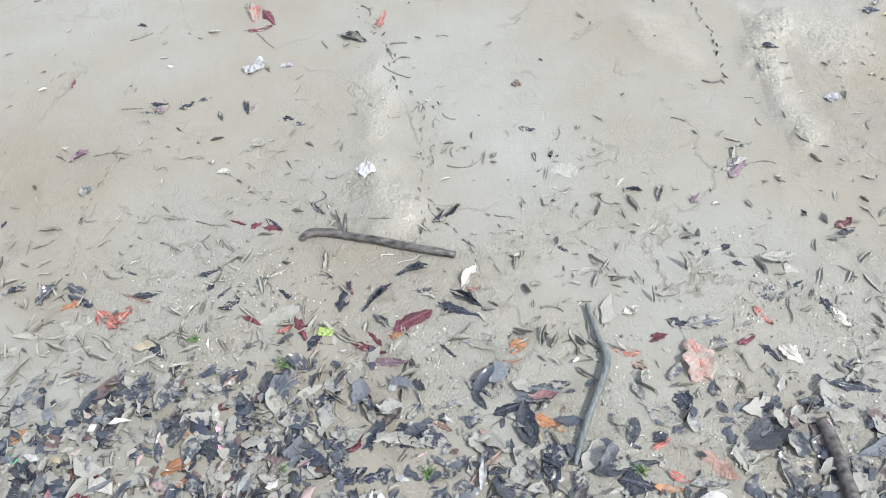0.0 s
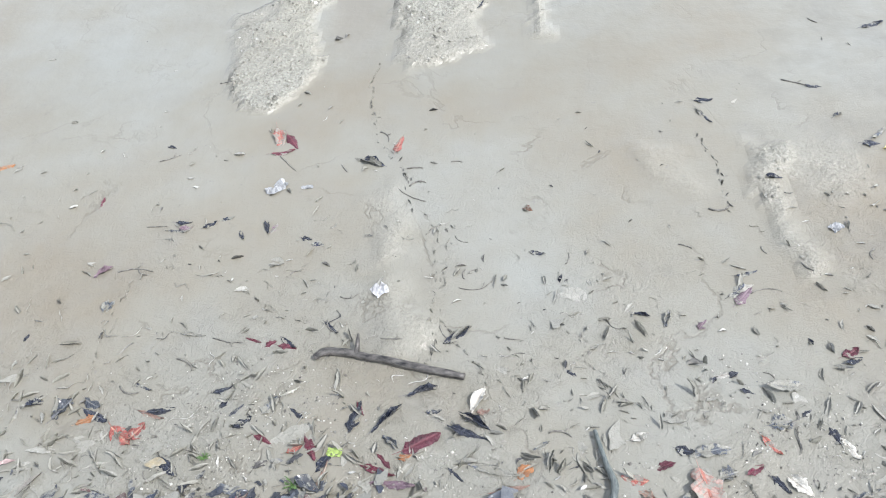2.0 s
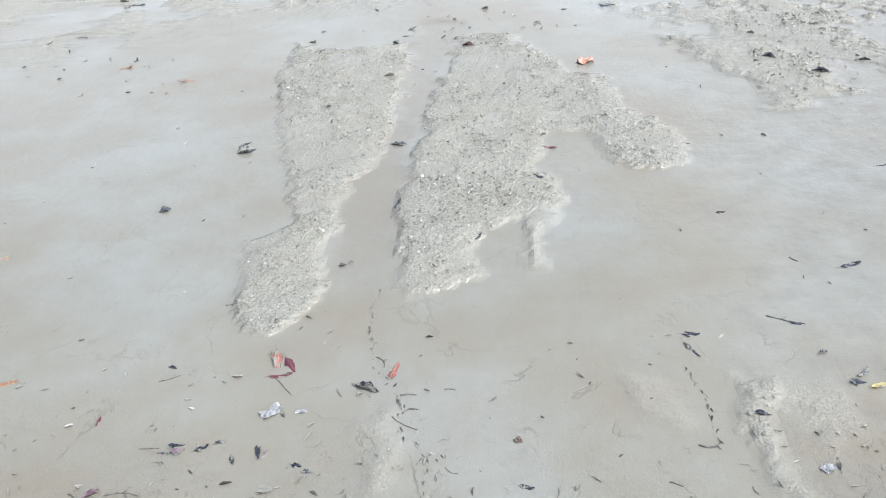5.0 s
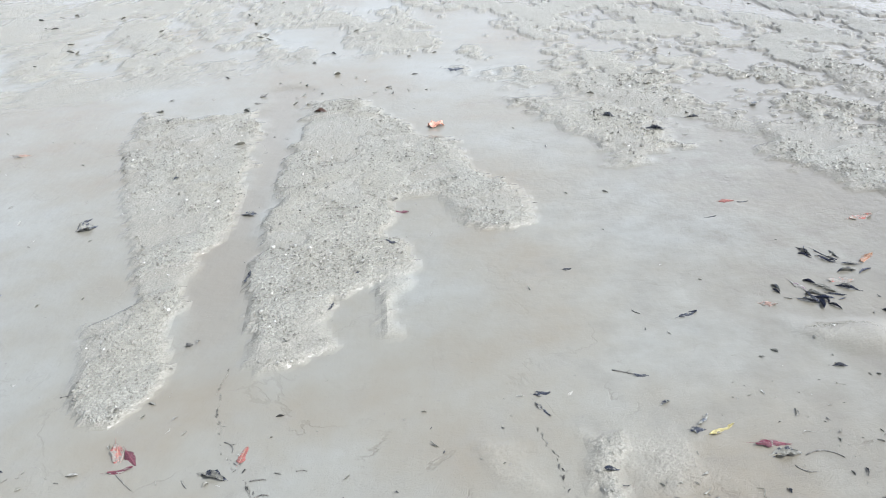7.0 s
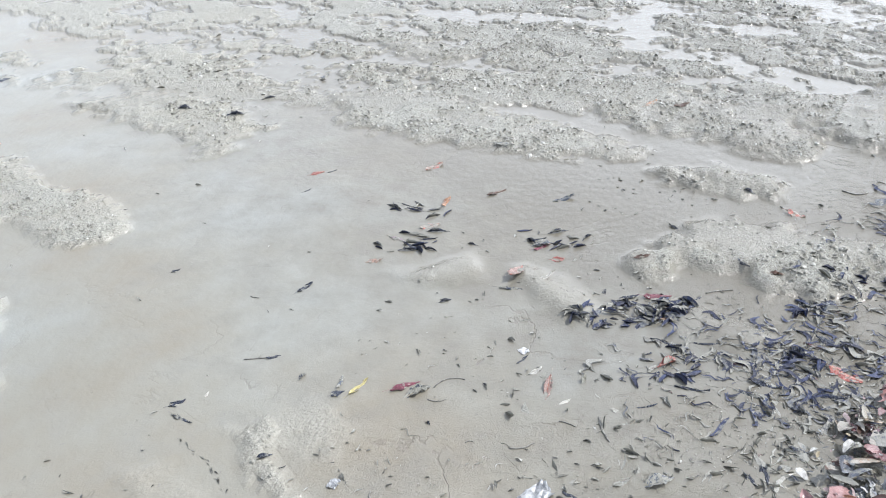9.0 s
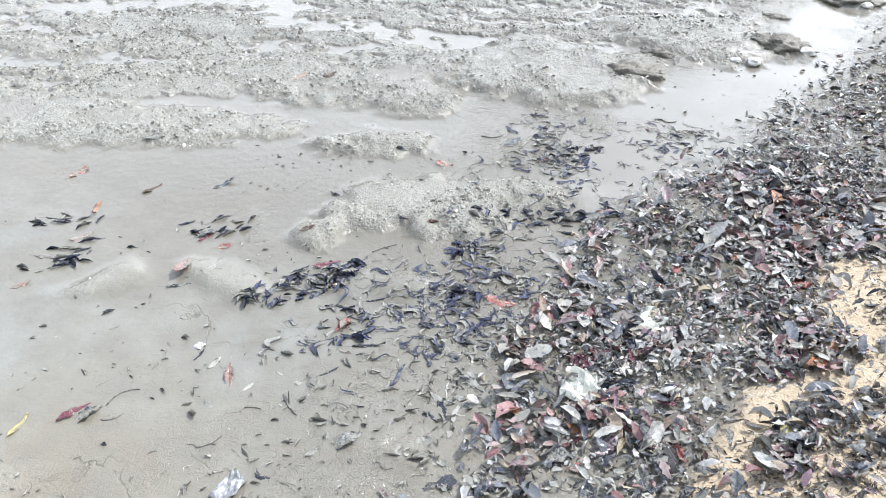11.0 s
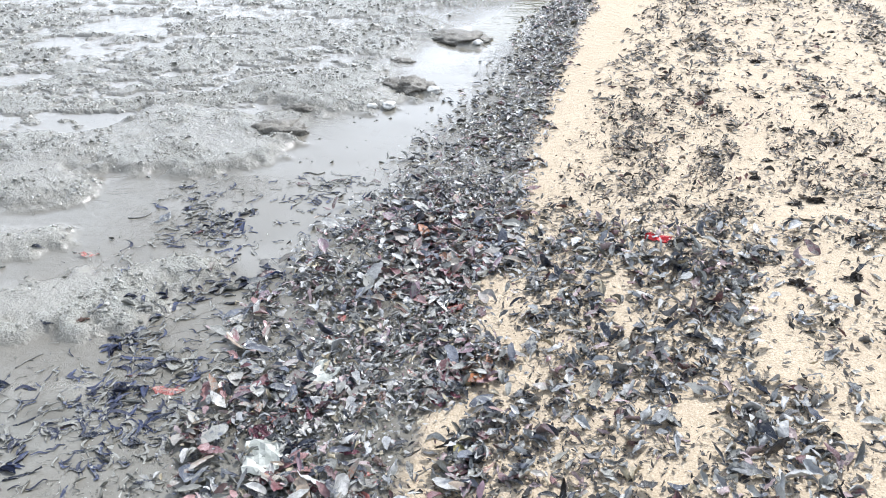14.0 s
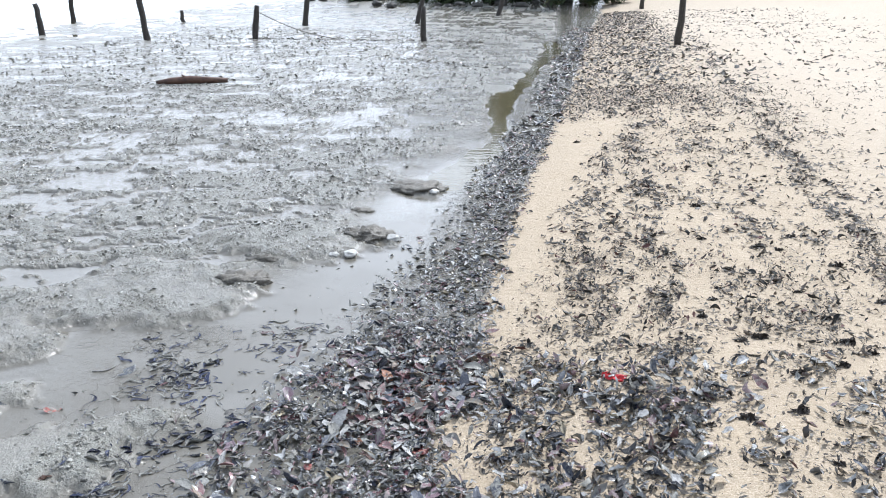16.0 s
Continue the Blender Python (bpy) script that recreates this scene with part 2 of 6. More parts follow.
    z = z + (0.006 * (fbm(x * 2.1, y * 2.1, 51, 3) - 0.5) + 0.03 * (fbm(x * 0.5, y * 0.5, 61, 3) - 0.5) * smooth(4, 8, np.hypot(x, y))) * (1 - 0.7 * sand)
    bed = smooth(0.05, -0.05, stroke(wx, wy, BED)) * smooth(1.9, 2.7, y)
    z = z - 0.008 * bed
    z = z + mat * ((0.012 + 0.006 * smooth(3, 6, x)) * (fbm(x * 22, y * 22, 71, 2) - 0.5) + (0.011 + 0.015 * smooth(2, 5, x)) * (fbm(x * 9, y * 9, 72, 3) - 0.5))
    churn = smooth(2.3, 0.8, y + 0.5 * (fbm(x * 2.2, y * 2.2, 49, 3) - 0.5)) * (0.4 + 0.6 * smooth(0.4, 0.6, fbm(x * 3.5, y * 3.5, 50, 3)))
    wet = smooth(0.35, -0.08, stroke(x, y, GULLY) + 0.3 * (fbm(x * 2, y * 3, 52, 3) - 0.5)) * (1 - sand) * (1 - mat)
    return z, mat * (1 - sand), sand, bed, churn, wet


def height(x, y):
    return shore(np.asarray(x, float), np.asarray(y, float))[0]


# ---- materials ----
def material(name, rough=0.5, color=(0.5, 0.5, 0.5), metal=0.0, ior=1.45):
    m = bpy.data.materials.new(name)
    m.use_nodes = True
    b = m.node_tree.nodes["Principled BSDF"]
    b.inputs["Base Color"].default_value = (*color, 1)
    b.inputs["Roughness"].default_value, b.inputs["Metallic"].default_value, b.inputs["IOR"].default_value = rough, metal, ior
    b.inputs["Coat Roughness"].default_value = 0.07
    return m, m.node_tree, b


def node(tree, kind, **values):
    n = tree.nodes.new(kind)
    for k, v in values.items():
        if k in n.inputs:
            n.inputs[k].default_value = v
    return n


def noise_node(tree, scale, detail=4.0, rough=0.55, coords=None):
    n = node(tree, "ShaderNodeTexNoise", Scale=scale, Detail=detail, Roughness=rough)
    if coords:
        tree.links.new(coords, n.inputs["Vector"])
    return n


def ramp(tree, fac, stops):
    r = tree.nodes.new("ShaderNodeValToRGB")
    while len(r.color_ramp.elements) < len(stops):
        r.color_ramp.elements.new(0.5)
    for e, (p, c) in zip(r.color_ramp.elements, stops):
        e.position, e.color = p, (*c, 1) if len(c) == 3 else c
    tree.links.new(fac, r.inputs[0])
    return r.outputs[0]


def grey(*stops):
    return [(p, (v, v, v)) for p, v in stops]


def mix(tree, fac, a, b):
    m = tree.nodes.new("ShaderNodeMix")
    m.data_type = "RGBA"
    for sock, v in ((m.inputs[0], fac), (m.inputs[6], a), (m.inputs[7], b)):
        if isinstance(v, (int, float)):
            sock.default_value = v
        elif isinstance(v, tuple):
            sock.default_value = (*v, 1)
        else:
            tree.links.new(v, sock)
    return m.outputs[2]


def calc(tree, op, a, b=0.0):
    m = tree.nodes.new("ShaderNodeMath")
    m.operation = op
    for sock, v in zip(m.inputs, (a, b)):
        if isinstance(v, (int, float)):
            sock.default_value = v
        else:
            tree.links.new(v, sock)
    return m.outputs[0]


def bump(tree, bsdf, heights, strength=1.0, distance=0.005):
    b = tree.nodes.new("ShaderNodeBump")
    b.inputs["Strength"].default_value, b.inputs["Distance"].default_value = strength, distance
    tree.links.new(heights, b.inputs["Height"])
    tree.links.new(b.outputs[0], bsdf.inputs["Normal"])


def ground_material():
    m, t, b = material("shore_ground", 0.4)
    pos = t.nodes.new("ShaderNodeTexCoord").outputs["Object"]
    mat_a, sand_a = t.nodes.new("ShaderNodeAttribute"), t.nodes.new("ShaderNodeAttribute")
    mat_a.attribute_name, sand_a.attribute_name = "pellets", "dry"
    pel, dry = mat_a.outputs["Fac"], sand_a.outputs["Fac"]
    broad = noise_node(t, 1.1, 5, 0.6, pos).outputs["Fac"]
    mid = noise_node(t, 7.0, 5, 0.6, pos).outputs["Fac"]
    fine = noise_node(t, 160.0, 3, 0.6, pos).outputs["Fac"]
    mud = ramp(t, broad, [(0.32, (0.212, 0.186, 0.14)), (0.48, (0.232, 0.222, 0.184)), (0.64, (0.262, 0.267, 0.242))])
    mud = mix(t, ramp(t, mid, grey((0.5, 0.0), (0.75, 0.4))), mud, (0.225, 0.22, 0.197))
    specks = noise_node(t, 55.0, 3, 0.7, pos).outputs["Fac"]
    mud = mix(t, ramp(t, specks, grey((0.66, 0.0), (0.74, 0.6))), mud, (0.17, 0.165, 0.155))
    # mud tone darkens with x, broken up by the mid noise
    lie = t.nodes.new("ShaderNodeSeparateXYZ")
    t.links.new(pos, lie.inputs[0])
    along_x = calc(t, "ADD", calc(t, "MULTIPLY", lie.outputs["X"], 0.25), calc(t, "MULTIPLY", calc(t, "SUBTRACT", mid, 0.5), 0.5))
    mud = mix(t, ramp(t, along_x, grey((0.2, 0.0), (0.55, 0.9))), mud, (0.155, 0.142, 0.114))
    # thin trickle lines
    trickle = noise_node(t, 2.1, 6, 0.55, pos)
    trickle.inputs["Distortion"].default_value = 0.4
    line = ramp(t, calc(t, "ABSOLUTE", calc(t, "SUBTRACT", trickle.outputs["Fac"], 0.5)), grey((0.002, 1.0), (0.009, 0.0)))
    churn_a = t.nodes.new("ShaderNodeAttribute")
    churn_a.attribute_name = "churn"
    line = calc(t, "MULTIPLY", calc(t, "MULTIPLY", line, ramp(t, churn_a.outputs["Fac"], grey((0.0, 0.25), (0.4, 1.0)))), ramp(t, noise_node(t, 3.3, 3, 0.6, pos).outputs["Fac"], grey((0.48, 0.0), (0.6, 1.0))))
    mud = mix(t, calc(t, "MULTIPLY", line, 0.55), mud, (0.13, 0.115, 0.09))
    bed_a = t.nodes.new("ShaderNodeAttribute")
    bed_a.attribute_name = "bed"
    mud = mix(t, calc(t, "MULTIPLY", bed_a.outputs["Fac"], 0.75), mud, (0.215, 0.198, 0.163))
    vor = node(t, "ShaderNodeTexVoronoi", Scale=130.0)
    t.links.new(pos, vor.inputs["Vector"])
    pellets = mix(t, ramp(t, noise_node(t, 120.0, 3, 0.7, pos).outputs["Fac"], grey((0.35, 0.0), (0.65, 1.0))), (0.25, 0.243, 0.205), (0.47, 0.46, 0.40))
    pellets = mix(t, ramp(t, broad, grey((0.42, 0.0), (0.62, 0.5))), pellets, (0.36, 0.335, 0.265))
    # pellets darken with x in the same way
    pellets = mix(t, ramp(t, along_x, grey((0.45, 0.0), (0.9, 0.65))), pellets, (0.235, 0.228, 0.198))
    sand = mix(t, ramp(t, fine, grey((0.35, 0.0), (0.65, 1.0))), (0.40, 0.315, 0.21), (0.59, 0.49, 0.365))
    sand = mix(t, ramp(t, mid, grey((0.4, 0.0), (0.7, 0.55))), sand, (0.45, 0.355, 0.24))
    grains = noise_node(t, 420.0, 2, 0.6, pos).outputs["Fac"]
    sand = mix(t, ramp(t, grains, grey((0.62, 0.0), (0.7, 0.7))), sand, (0.22, 0.18, 0.13))
    col = mix(t, pel, mud, pellets)
    across = t.nodes.new("ShaderNodeSeparateXYZ")
    t.links.new(pos, across.inputs[0])
    upper = ramp(t, calc(t, "MULTIPLY", calc(t, "ADD", across.outputs["Y"], 0.2), -0.2), grey((0.3, 0.0), (0.75, 0.75)))
    sand = mix(t, upper, sand, (0.58, 0.495, 0.385))
    col = mix(t, dry, col, sand)
    t.links.new(col, b.inputs["Base Color"])
    # wet film: glossy in the smooth lows, rough on mats and sand
    film = ramp(t, noise_node(t, 2.3, 4, 0.6, pos).outputs["Fac"], grey((0.38, 0.2), (0.58, 0.05)))
    rough = mix(t, pel, film, (0.32, 0.32, 0.32))
    wet_a = t.nodes.new("ShaderNodeAttribute")
    wet_a.attribute_name = "wet"
    rough = mix(t, wet_a.outputs["Fac"], rough, (0.03, 0.03, 0.03))
    rough = mix(t, dry, rough, (0.9, 0.9, 0.9))
    t.links.new(rough, b.inputs["Roughness"])
    b.inputs["IOR"].default_value = 1.55
    crumbs = noise_node(t, 95.0, 4, 0.7, pos).outputs["Fac"]
    clods = noise_node(t, 38.0, 3, 0.6, pos).outputs["Fac"]
    rel = calc(t, "MULTIPLY", calc(t, "ADD", calc(t, "MULTIPLY", crumbs, 2.2), calc(t, "MULTIPLY", clods, 2.6)), pel)
    rel = calc(t, "ADD", rel, calc(t, "MULTIPLY", calc(t, "SUBTRACT", 1.0, vor.outputs["Distance"]), calc(t, "MULTIPLY", pel, 0.45)))
    rel = calc(t, "ADD", rel, calc(t, "MULTIPLY", fine, calc(t, "ADD", 0.05, calc(t, "MULTIPLY", dry, 0.4))))
    rel = calc(t, "ADD", rel, calc(t, "MULTIPLY", noise_node(t, 28, 4, 0.6, pos).outputs["Fac"], calc(t, "ADD", 0.3, calc(t, "MULTIPLY", dry, 1.4))))
    # coarser clods on the open flat
    spot = t.nodes.new("ShaderNodeSeparateXYZ")
    t.links.new(pos, spot.inputs[0])
    open_flat = ramp(t, calc(t, "MULTIPLY", calc(t, "ADD", spot.outputs["X"], calc(t, "MULTIPLY", spot.outputs["Y"], 0.5)), 0.1), grey((0.45, 0.0), (0.8, 1.0)))
    heaps = calc(t, "MULTIPLY", noise_node(t, 13.0, 5, 0.7, pos).outputs["Fac"], calc(t, "MULTIPLY", open_flat, calc(t, "ADD", calc(t, "MULTIPLY", pel, 4.2), 0.8)))
    rel = calc(t, "ADD", rel, calc(t, "MULTIPLY", heaps, calc(t, "SUBTRACT", 1.0, dry)))
    rel = calc(t, "SUBTRACT", rel, calc(t, "MULTIPLY", line, calc(t, "SUBTRACT", 0.25, calc(t, "MULTIPLY", dry, 0.25))))
    ridges = noise_node(t, 34.0, 5, 0.7, pos)
    ridges.inputs["Distortion"].default_value = 1.6
    ridged = calc(t, "SUBTRACT", 1.0, calc(t, "MULTIPLY", calc(t, "ABSOLUTE", calc(t, "SUBTRACT", ridges.outputs["Fac"], 0.5)), 6.0))
    rel = calc(t, "ADD", rel, calc(t, "MULTIPLY", calc(t, "MAXIMUM", ridged, 0.0), calc(t, "MULTIPLY", churn_a.outputs["Fac"], calc(t, "SUBTRACT", 0.2, calc(t, "MULTIPLY", dry, 0.2)))))
    rel = calc(t, "ADD", rel, calc(t, "MULTIPLY", fine, calc(t, "MULTIPLY", churn_a.outputs["Fac"], 0.2)))
    rel = calc(t, "MULTIPLY", rel, calc(t, "SUBTRACT", 1.0, calc(t, "MULTIPLY", wet_a.outputs["Fac"], 0.85)))
    bump(t, b, rel, 1.0, 0.007)
    return m


def water_material():
    m, t, b = material("murky_water", 0.03, (0.12, 0.105, 0.06), ior=1.33)
    pos = t.nodes.new("ShaderNodeTexCoord").outputs["Object"]
    stretch = t.nodes.new("ShaderNodeMapping")
    stretch.inputs["Scale"].default_value = (2.2, 1.0, 1.0)
    t.links.new(pos, stretch.inputs[0])
    bump(t, b, noise_node(t, 5.0, 4, 0.55, stretch.outputs[0]).outputs["Fac"], 0.14, 0.02)
    return m


SILT = (0.27, 0.265, 0.228)


def litter_material(name, stops, rough=0.3, silt=0.3, relief=0.0015):
    """For joined pieces: each island takes one of the colours and its own share of silt."""
    m, t, b = material(name, rough)
    pos = t.nodes.new("ShaderNodeTexCoord").outputs["Object"]
    pick = t.nodes.new("ShaderNodeNewGeometry").outputs["Random Per Island"]
    base = ramp(t, pick, stops)
    for n in t.nodes:
        if n.type == "VALTORGB":
            n.color_ramp.interpolation = "CONSTANT"
    tone = noise_node(t, 30.0, 5, 0.7, pos).outputs["Fac"]
    base = mix(t, ramp(t, tone, grey((0.45, 0.0), (0.65, 0.4))), base, (0.06, 0.059, 0.057))
    spots = noise_node(t, 70.0, 4, 0.65, pos).outputs["Fac"]
    base = mix(t, ramp(t, spots, grey((0.38, 0.0), (0.7, 0.4))), base, (0.03, 0.029, 0.03))
    if rough < 0.45:
        b.inputs["Specular IOR Level"].default_value, b.inputs["Coat Weight"].default_value = 0.5, 0.65
    lot = calc(t, "FRACT", calc(t, "MULTIPLY", pick, 37.7))
    cover = calc(t, "ADD", calc(t, "MULTIPLY", noise_node(t, 65.0, 5, 0.7, pos).outputs["Fac"], 0.9), calc(t, "MULTIPLY", lot, 0.5))
    cover = ramp(t, calc(t, "SUBTRACT", cover, 0.62 - 0.5 * silt), grey((0.08, 0.0), (0.2, 0.85)))
    t.links.new(mix(t, cover, base, SILT), b.inputs["Base Color"])
    t.links.new(ramp(t, spots, grey((0.3, rough * 0.6), (0.7, min(1, rough * 1.8)))), b.inputs["Roughness"])
    bump(t, b, calc(t, "ADD", noise_node(t, 75.0, 5, 0.7, pos).outputs["Fac"], calc(t, "MULTIPLY", noise_node(t, 220.0, 3, 0.6, pos).outputs["Fac"], 0.35)), 1.0, relief * 3.0)
    return m


def leaf_material(name, color, vein, rough=0.32, silt=0.35):
    """A single leaf of unit length: midrib and side veins, blotches, a broken coat of silt."""
    m, t, b = material(name, rough)
    tc = t.nodes.new("ShaderNodeTexCoord").outputs["Object"]
    geo = t.nodes.new("ShaderNodeNewGeometry").outputs["Position"]
    b.inputs["Specular IOR Level"].default_value, b.inputs["Coat Weight"].default_value = 0.55, 0.4
    split = t.nodes.new("ShaderNodeSeparateXYZ")
    t.links.new(tc, split.inputs[0])
    away = calc(t, "ABSOLUTE", split.outputs["Y"])
    side = calc(t, "SINE", calc(t, "MULTIPLY", calc(t, "SUBTRACT", split.outputs["X"], calc(t, "MULTIPLY", away, 0.35)), 62.0))
    lines = ramp(t, side, grey((0.75, 0.0), (1.0, 0.5)))
    rib = ramp(t, away, grey((0.02, 0.9), (0.07, 0.0)))
    veins = calc(t, "MAXIMUM", lines, rib)
    tone = noise_node(t, 48.0, 5, 0.7, geo).outputs["Fac"]
    shade = tuple(c * 0.35 for c in color)
    base = mix(t, ramp(t, tone, grey((0.35, 0.0), (0.68, 0.85))), color, shade)
    base = mix(t, veins, base, vein)
    hue = t.nodes.new("ShaderNodeHueSaturation")
    t.links.new(base, hue.inputs["Color"])
    pick = t.nodes.new("ShaderNodeObjectInfo").outputs["Random"]
    t.links.new(ramp(t, pick, grey((0.0, 0.7), (1.0, 1.25))), hue.inputs["Value"])
    cover = calc(t, "ADD", noise_node(t, 60.0, 5, 0.7, geo).outputs["Fac"], calc(t, "MULTIPLY", pick, 0.25))
    cover = ramp(t, calc(t, "SUBTRACT", cover, 0.75 - 0.4 * silt), grey((0.0, 0.0), (0.06, 0.95)))
    t.links.new(mix(t, cover, hue.outputs[0], SILT), b.inputs["Base Color"])
    t.links.new(ramp(t, tone, grey((0.3, rough * 0.6), (0.7, rough * 1.6))), b.inputs["Roughness"])
    wrinkle = calc(t, "ADD", calc(t, "MULTIPLY", noise_node(t, 70.0, 5, 0.72, geo).outputs["Fac"], 2.6), noise_node(t, 220.0, 3, 0.6, geo).outputs["Fac"])
    bump(t, b, calc(t, "ADD", calc(t, "MULTIPLY", veins, -0.6), wrinkle), 1.0, 0.0022)
    return m


def worn_material(name, dark, light, rough=0.6, scale=30.0, stretch=(1, 1, 1), relief=0.002):
    m, t, b = material(name, rough)
    mp = t.nodes.new("ShaderNodeMapping")
    mp.inputs["Scale"].default_value = stretch
    t.links.new(t.nodes.new("ShaderNodeTexCoord").outputs["Object"], mp.inputs[0])
    n = noise_node(t, scale, 5, 0.65, mp.outputs[0]).outputs["Fac"]
    t.links.new(ramp(t, n, [(0.3, dark), (0.7, light)]), b.inputs["Base Color"])
    bump(t, b, n, 0.8, relief)
    return m


M_GROUND, M_WATER = ground_material(), water_material()
# silver and pale stops: bleached leaves, and sky glint painted onto wet ones
M_LITTER = litter_material("wet_leaf_litter", [(0, (0.010, 0.011, 0.015)), (0.17, (0.021, 0.029, 0.054)), (0.28, (0.045, 0.04, 0.036)), (0.35, (0.10, 0.11, 0.13)), (0.42, (0.15, 0.065, 0.066)), (0.48, (0.24, 0.245, 0.24)), (0.57, (0.46, 0.465, 0.455)), (0.72, (0.21, 0.10, 0.10)), (0.74, (0.42, 0.31, 0.30)), (0.83, (0.58, 0.57, 0.54)), (0.92, (0.38, 0.32, 0.2))], rough=0.3, silt=-0.1)
M_BITS = litter_material("dry_wrack", [(0, (0.03, 0.028, 0.026)), (0.2, (0.06, 0.055, 0.047)), (0.42, (0.10, 0.083, 0.066)), (0.62, (0.15, 0.12, 0.09)), (0.8, (0.23, 0.2, 0.165)), (0.92, (0.38, 0.33, 0.26))], rough=0.5, silt=-0.4)
M_WRACK = litter_material("crumbled_wrack", [(0, (0.018, 0.018, 0.017)), (0.2, (0.04, 0.039, 0.034)), (0.36, (0.07, 0.07, 0.058)), (0.52, (0.11, 0.085, 0.075)), (0.66, (0.17, 0.155, 0.135)), (0.8, (0.3, 0.255, 0.21)), (0.93, (0.16, 0.07, 0.06))], rough=0.5, silt=-0.3)
M_CRUMB = litter_material("mud_crumbs", [(0, (0.03, 0.031, 0.036)), (0.2, (0.08, 0.078, 0.07)), (0.36, (0.16, 0.155, 0.14)), (0.55, (0.27, 0.26, 0.235)), (0.74, (0.6, 0.59, 0.55))], rough=0.25, silt=0.3)
# the palest stop is sun highlight put into the colour of some pieces
M_SILTED = litter_material("silted_leaves", [(0, (0.22, 0.213, 0.18)), (0.3, (0.26, 0.252, 0.218)), (0.46, (0.12, 0.122, 0.12)), (0.66, (0.05, 0.057, 0.075)), (0.84, (0.52, 0.51, 0.48))], rough=0.28, silt=0.8)
# whitish last stop paints the sparkle of the wet mats
M_PELLET = litter_material("mud_pellets", [(0, (0.29, 0.277, 0.23)), (0.4, (0.38, 0.366, 0.31)), (0.7, (0.46, 0.447, 0.39)), (0.82, (0.18, 0.17, 0.14)), (0.92, (0.66, 0.65, 0.6))], rough=0.3, silt=-0.3)
M_INK = litter_material("ink_dark_leaves", [(0, (0.012, 0.017, 0.028)), (0.35, (0.02, 0.03, 0.052)), (0.6, (0.04, 0.052, 0.075)), (0.78, (0.12, 0.135, 0.155)), (0.92, (0.10, 0.06, 0.055))], rough=0.32, silt=0.06)
M_NAVY = litter_material("navy_sunken_leaves", [(0, (0.018, 0.024, 0.056)), (0.35, (0.025, 0.038, 0.098)), (0.62, (0.04, 0.053, 0.118)), (0.82, (0.12, 0.13, 0.15)), (0.94, (0.11, 0.045, 0.05))], rough=0.46, silt=0.1)
M_MIXED = litter_material("mixed_bright_leaves", [(0, (0.15, 0.04, 0.045)), (0.16, (0.36, 0.19, 0.18)), (0.28, (0.10, 0.115, 0.15)), (0.46, (0.22, 0.13, 0.16)), (0.56, (0.52, 0.51, 0.48)), (0.68, (0.11, 0.05, 0.035)), (0.78, (0.40, 0.31, 0.22)), (0.85, (0.38, 0.15, 0.06)), (0.90, (0.03, 0.037, 0.06))], rough=0.33, silt=0.0)
M_GRIT = litter_material("shell_grit", [(0, (0.34, 0.33, 0.29)), (0.3, (0.50, 0.48, 0.42)), (0.6, (0.12, 0.11, 0.095)), (0.8, (0.62, 0.61, 0.56)), (0.93, (0.06, 0.055, 0.05))], rough=0.4, silt=-0.2)
BLADES = {
    # black and slate: silt is real coat plus pale glare put into colour
    "black": leaf_material("black_leaf", (0.016, 0.022, 0.042), (0.075, 0.085, 0.115), 0.24, 0.16),
    "slate": leaf_material("slate_leaf", (0.075, 0.09, 0.115), (0.22, 0.23, 0.25), 0.26, 0.4),
    "red": leaf_material("red_leaf", (0.40, 0.105, 0.085), (0.52, 0.28, 0.21), 0.38, 0.2),
    "maroon": leaf_material("maroon_leaf", (0.13, 0.018, 0.038), (0.2, 0.06, 0.075), 0.33, -0.05),
    "orange": leaf_material("orange_leaf", (0.46, 0.20, 0.085), (0.42, 0.24, 0.13), 0.4, 0.2),
    "brown": leaf_material("brown_leaf", (0.11, 0.05, 0.03), (0.17, 0.10, 0.06), 0.4, 0.1),
    "tan": leaf_material("tan_leaf", (0.42, 0.29, 0.23), (0.34, 0.18, 0.14), 0.4, 0.15),
    "purple": leaf_material("purple_leaf", (0.22, 0.14, 0.18), (0.30, 0.22, 0.25), 0.33, 0.25),
    "pale": leaf_material("bleached_leaf", (0.66, 0.64, 0.58), (0.48, 0.44, 0.38), 0.45, -0.3),
    "pink": leaf_material("pink_leaf", (0.47, 0.33, 0.285), (0.42, 0.14, 0.10), 0.38, 0.3),
    "yellow": leaf_material("yellow_leaf", (0.62, 0.54, 0.24), (0.5, 0.42, 0.18), 0.45, -0.2),
}
M_TWIG = worn_material("wet_twig", (0.022, 0.021, 0.022), (0.25, 0.24, 0.21), 0.35, 90)
M_BARK = worn_material("grey_wet_bark", (0.008, 0.008, 0.009), (0.15, 0.14, 0.13), 0.35, 45, (1, 2, 2))
M_ROOT = worn_material("greenish_root", (0.045, 0.058, 0.058), (0.17, 0.19, 0.185), 0.35, 70, (3, 1, 3))
M_POST = worn_material("weathered_post", (0.02, 0.018, 0.016), (0.075, 0.065, 0.055), 0.7, 14, (4, 4, 1), 0.006)
M_LOG = worn_material("brown_log", (0.045, 0.026, 0.02), (0.17, 0.095, 0.065), 0.6, 12, (1, 1, 1), 0.006)
M_WHITE = worn_material("white_plastic", (0.3, 0.3, 0.31), (0.6, 0.6, 0.6), 0.35, 40)
M_FILM = worn_material("grey_film", (0.12, 0.125, 0.13), (0.42, 0.43, 0.44), 0.15, 60)
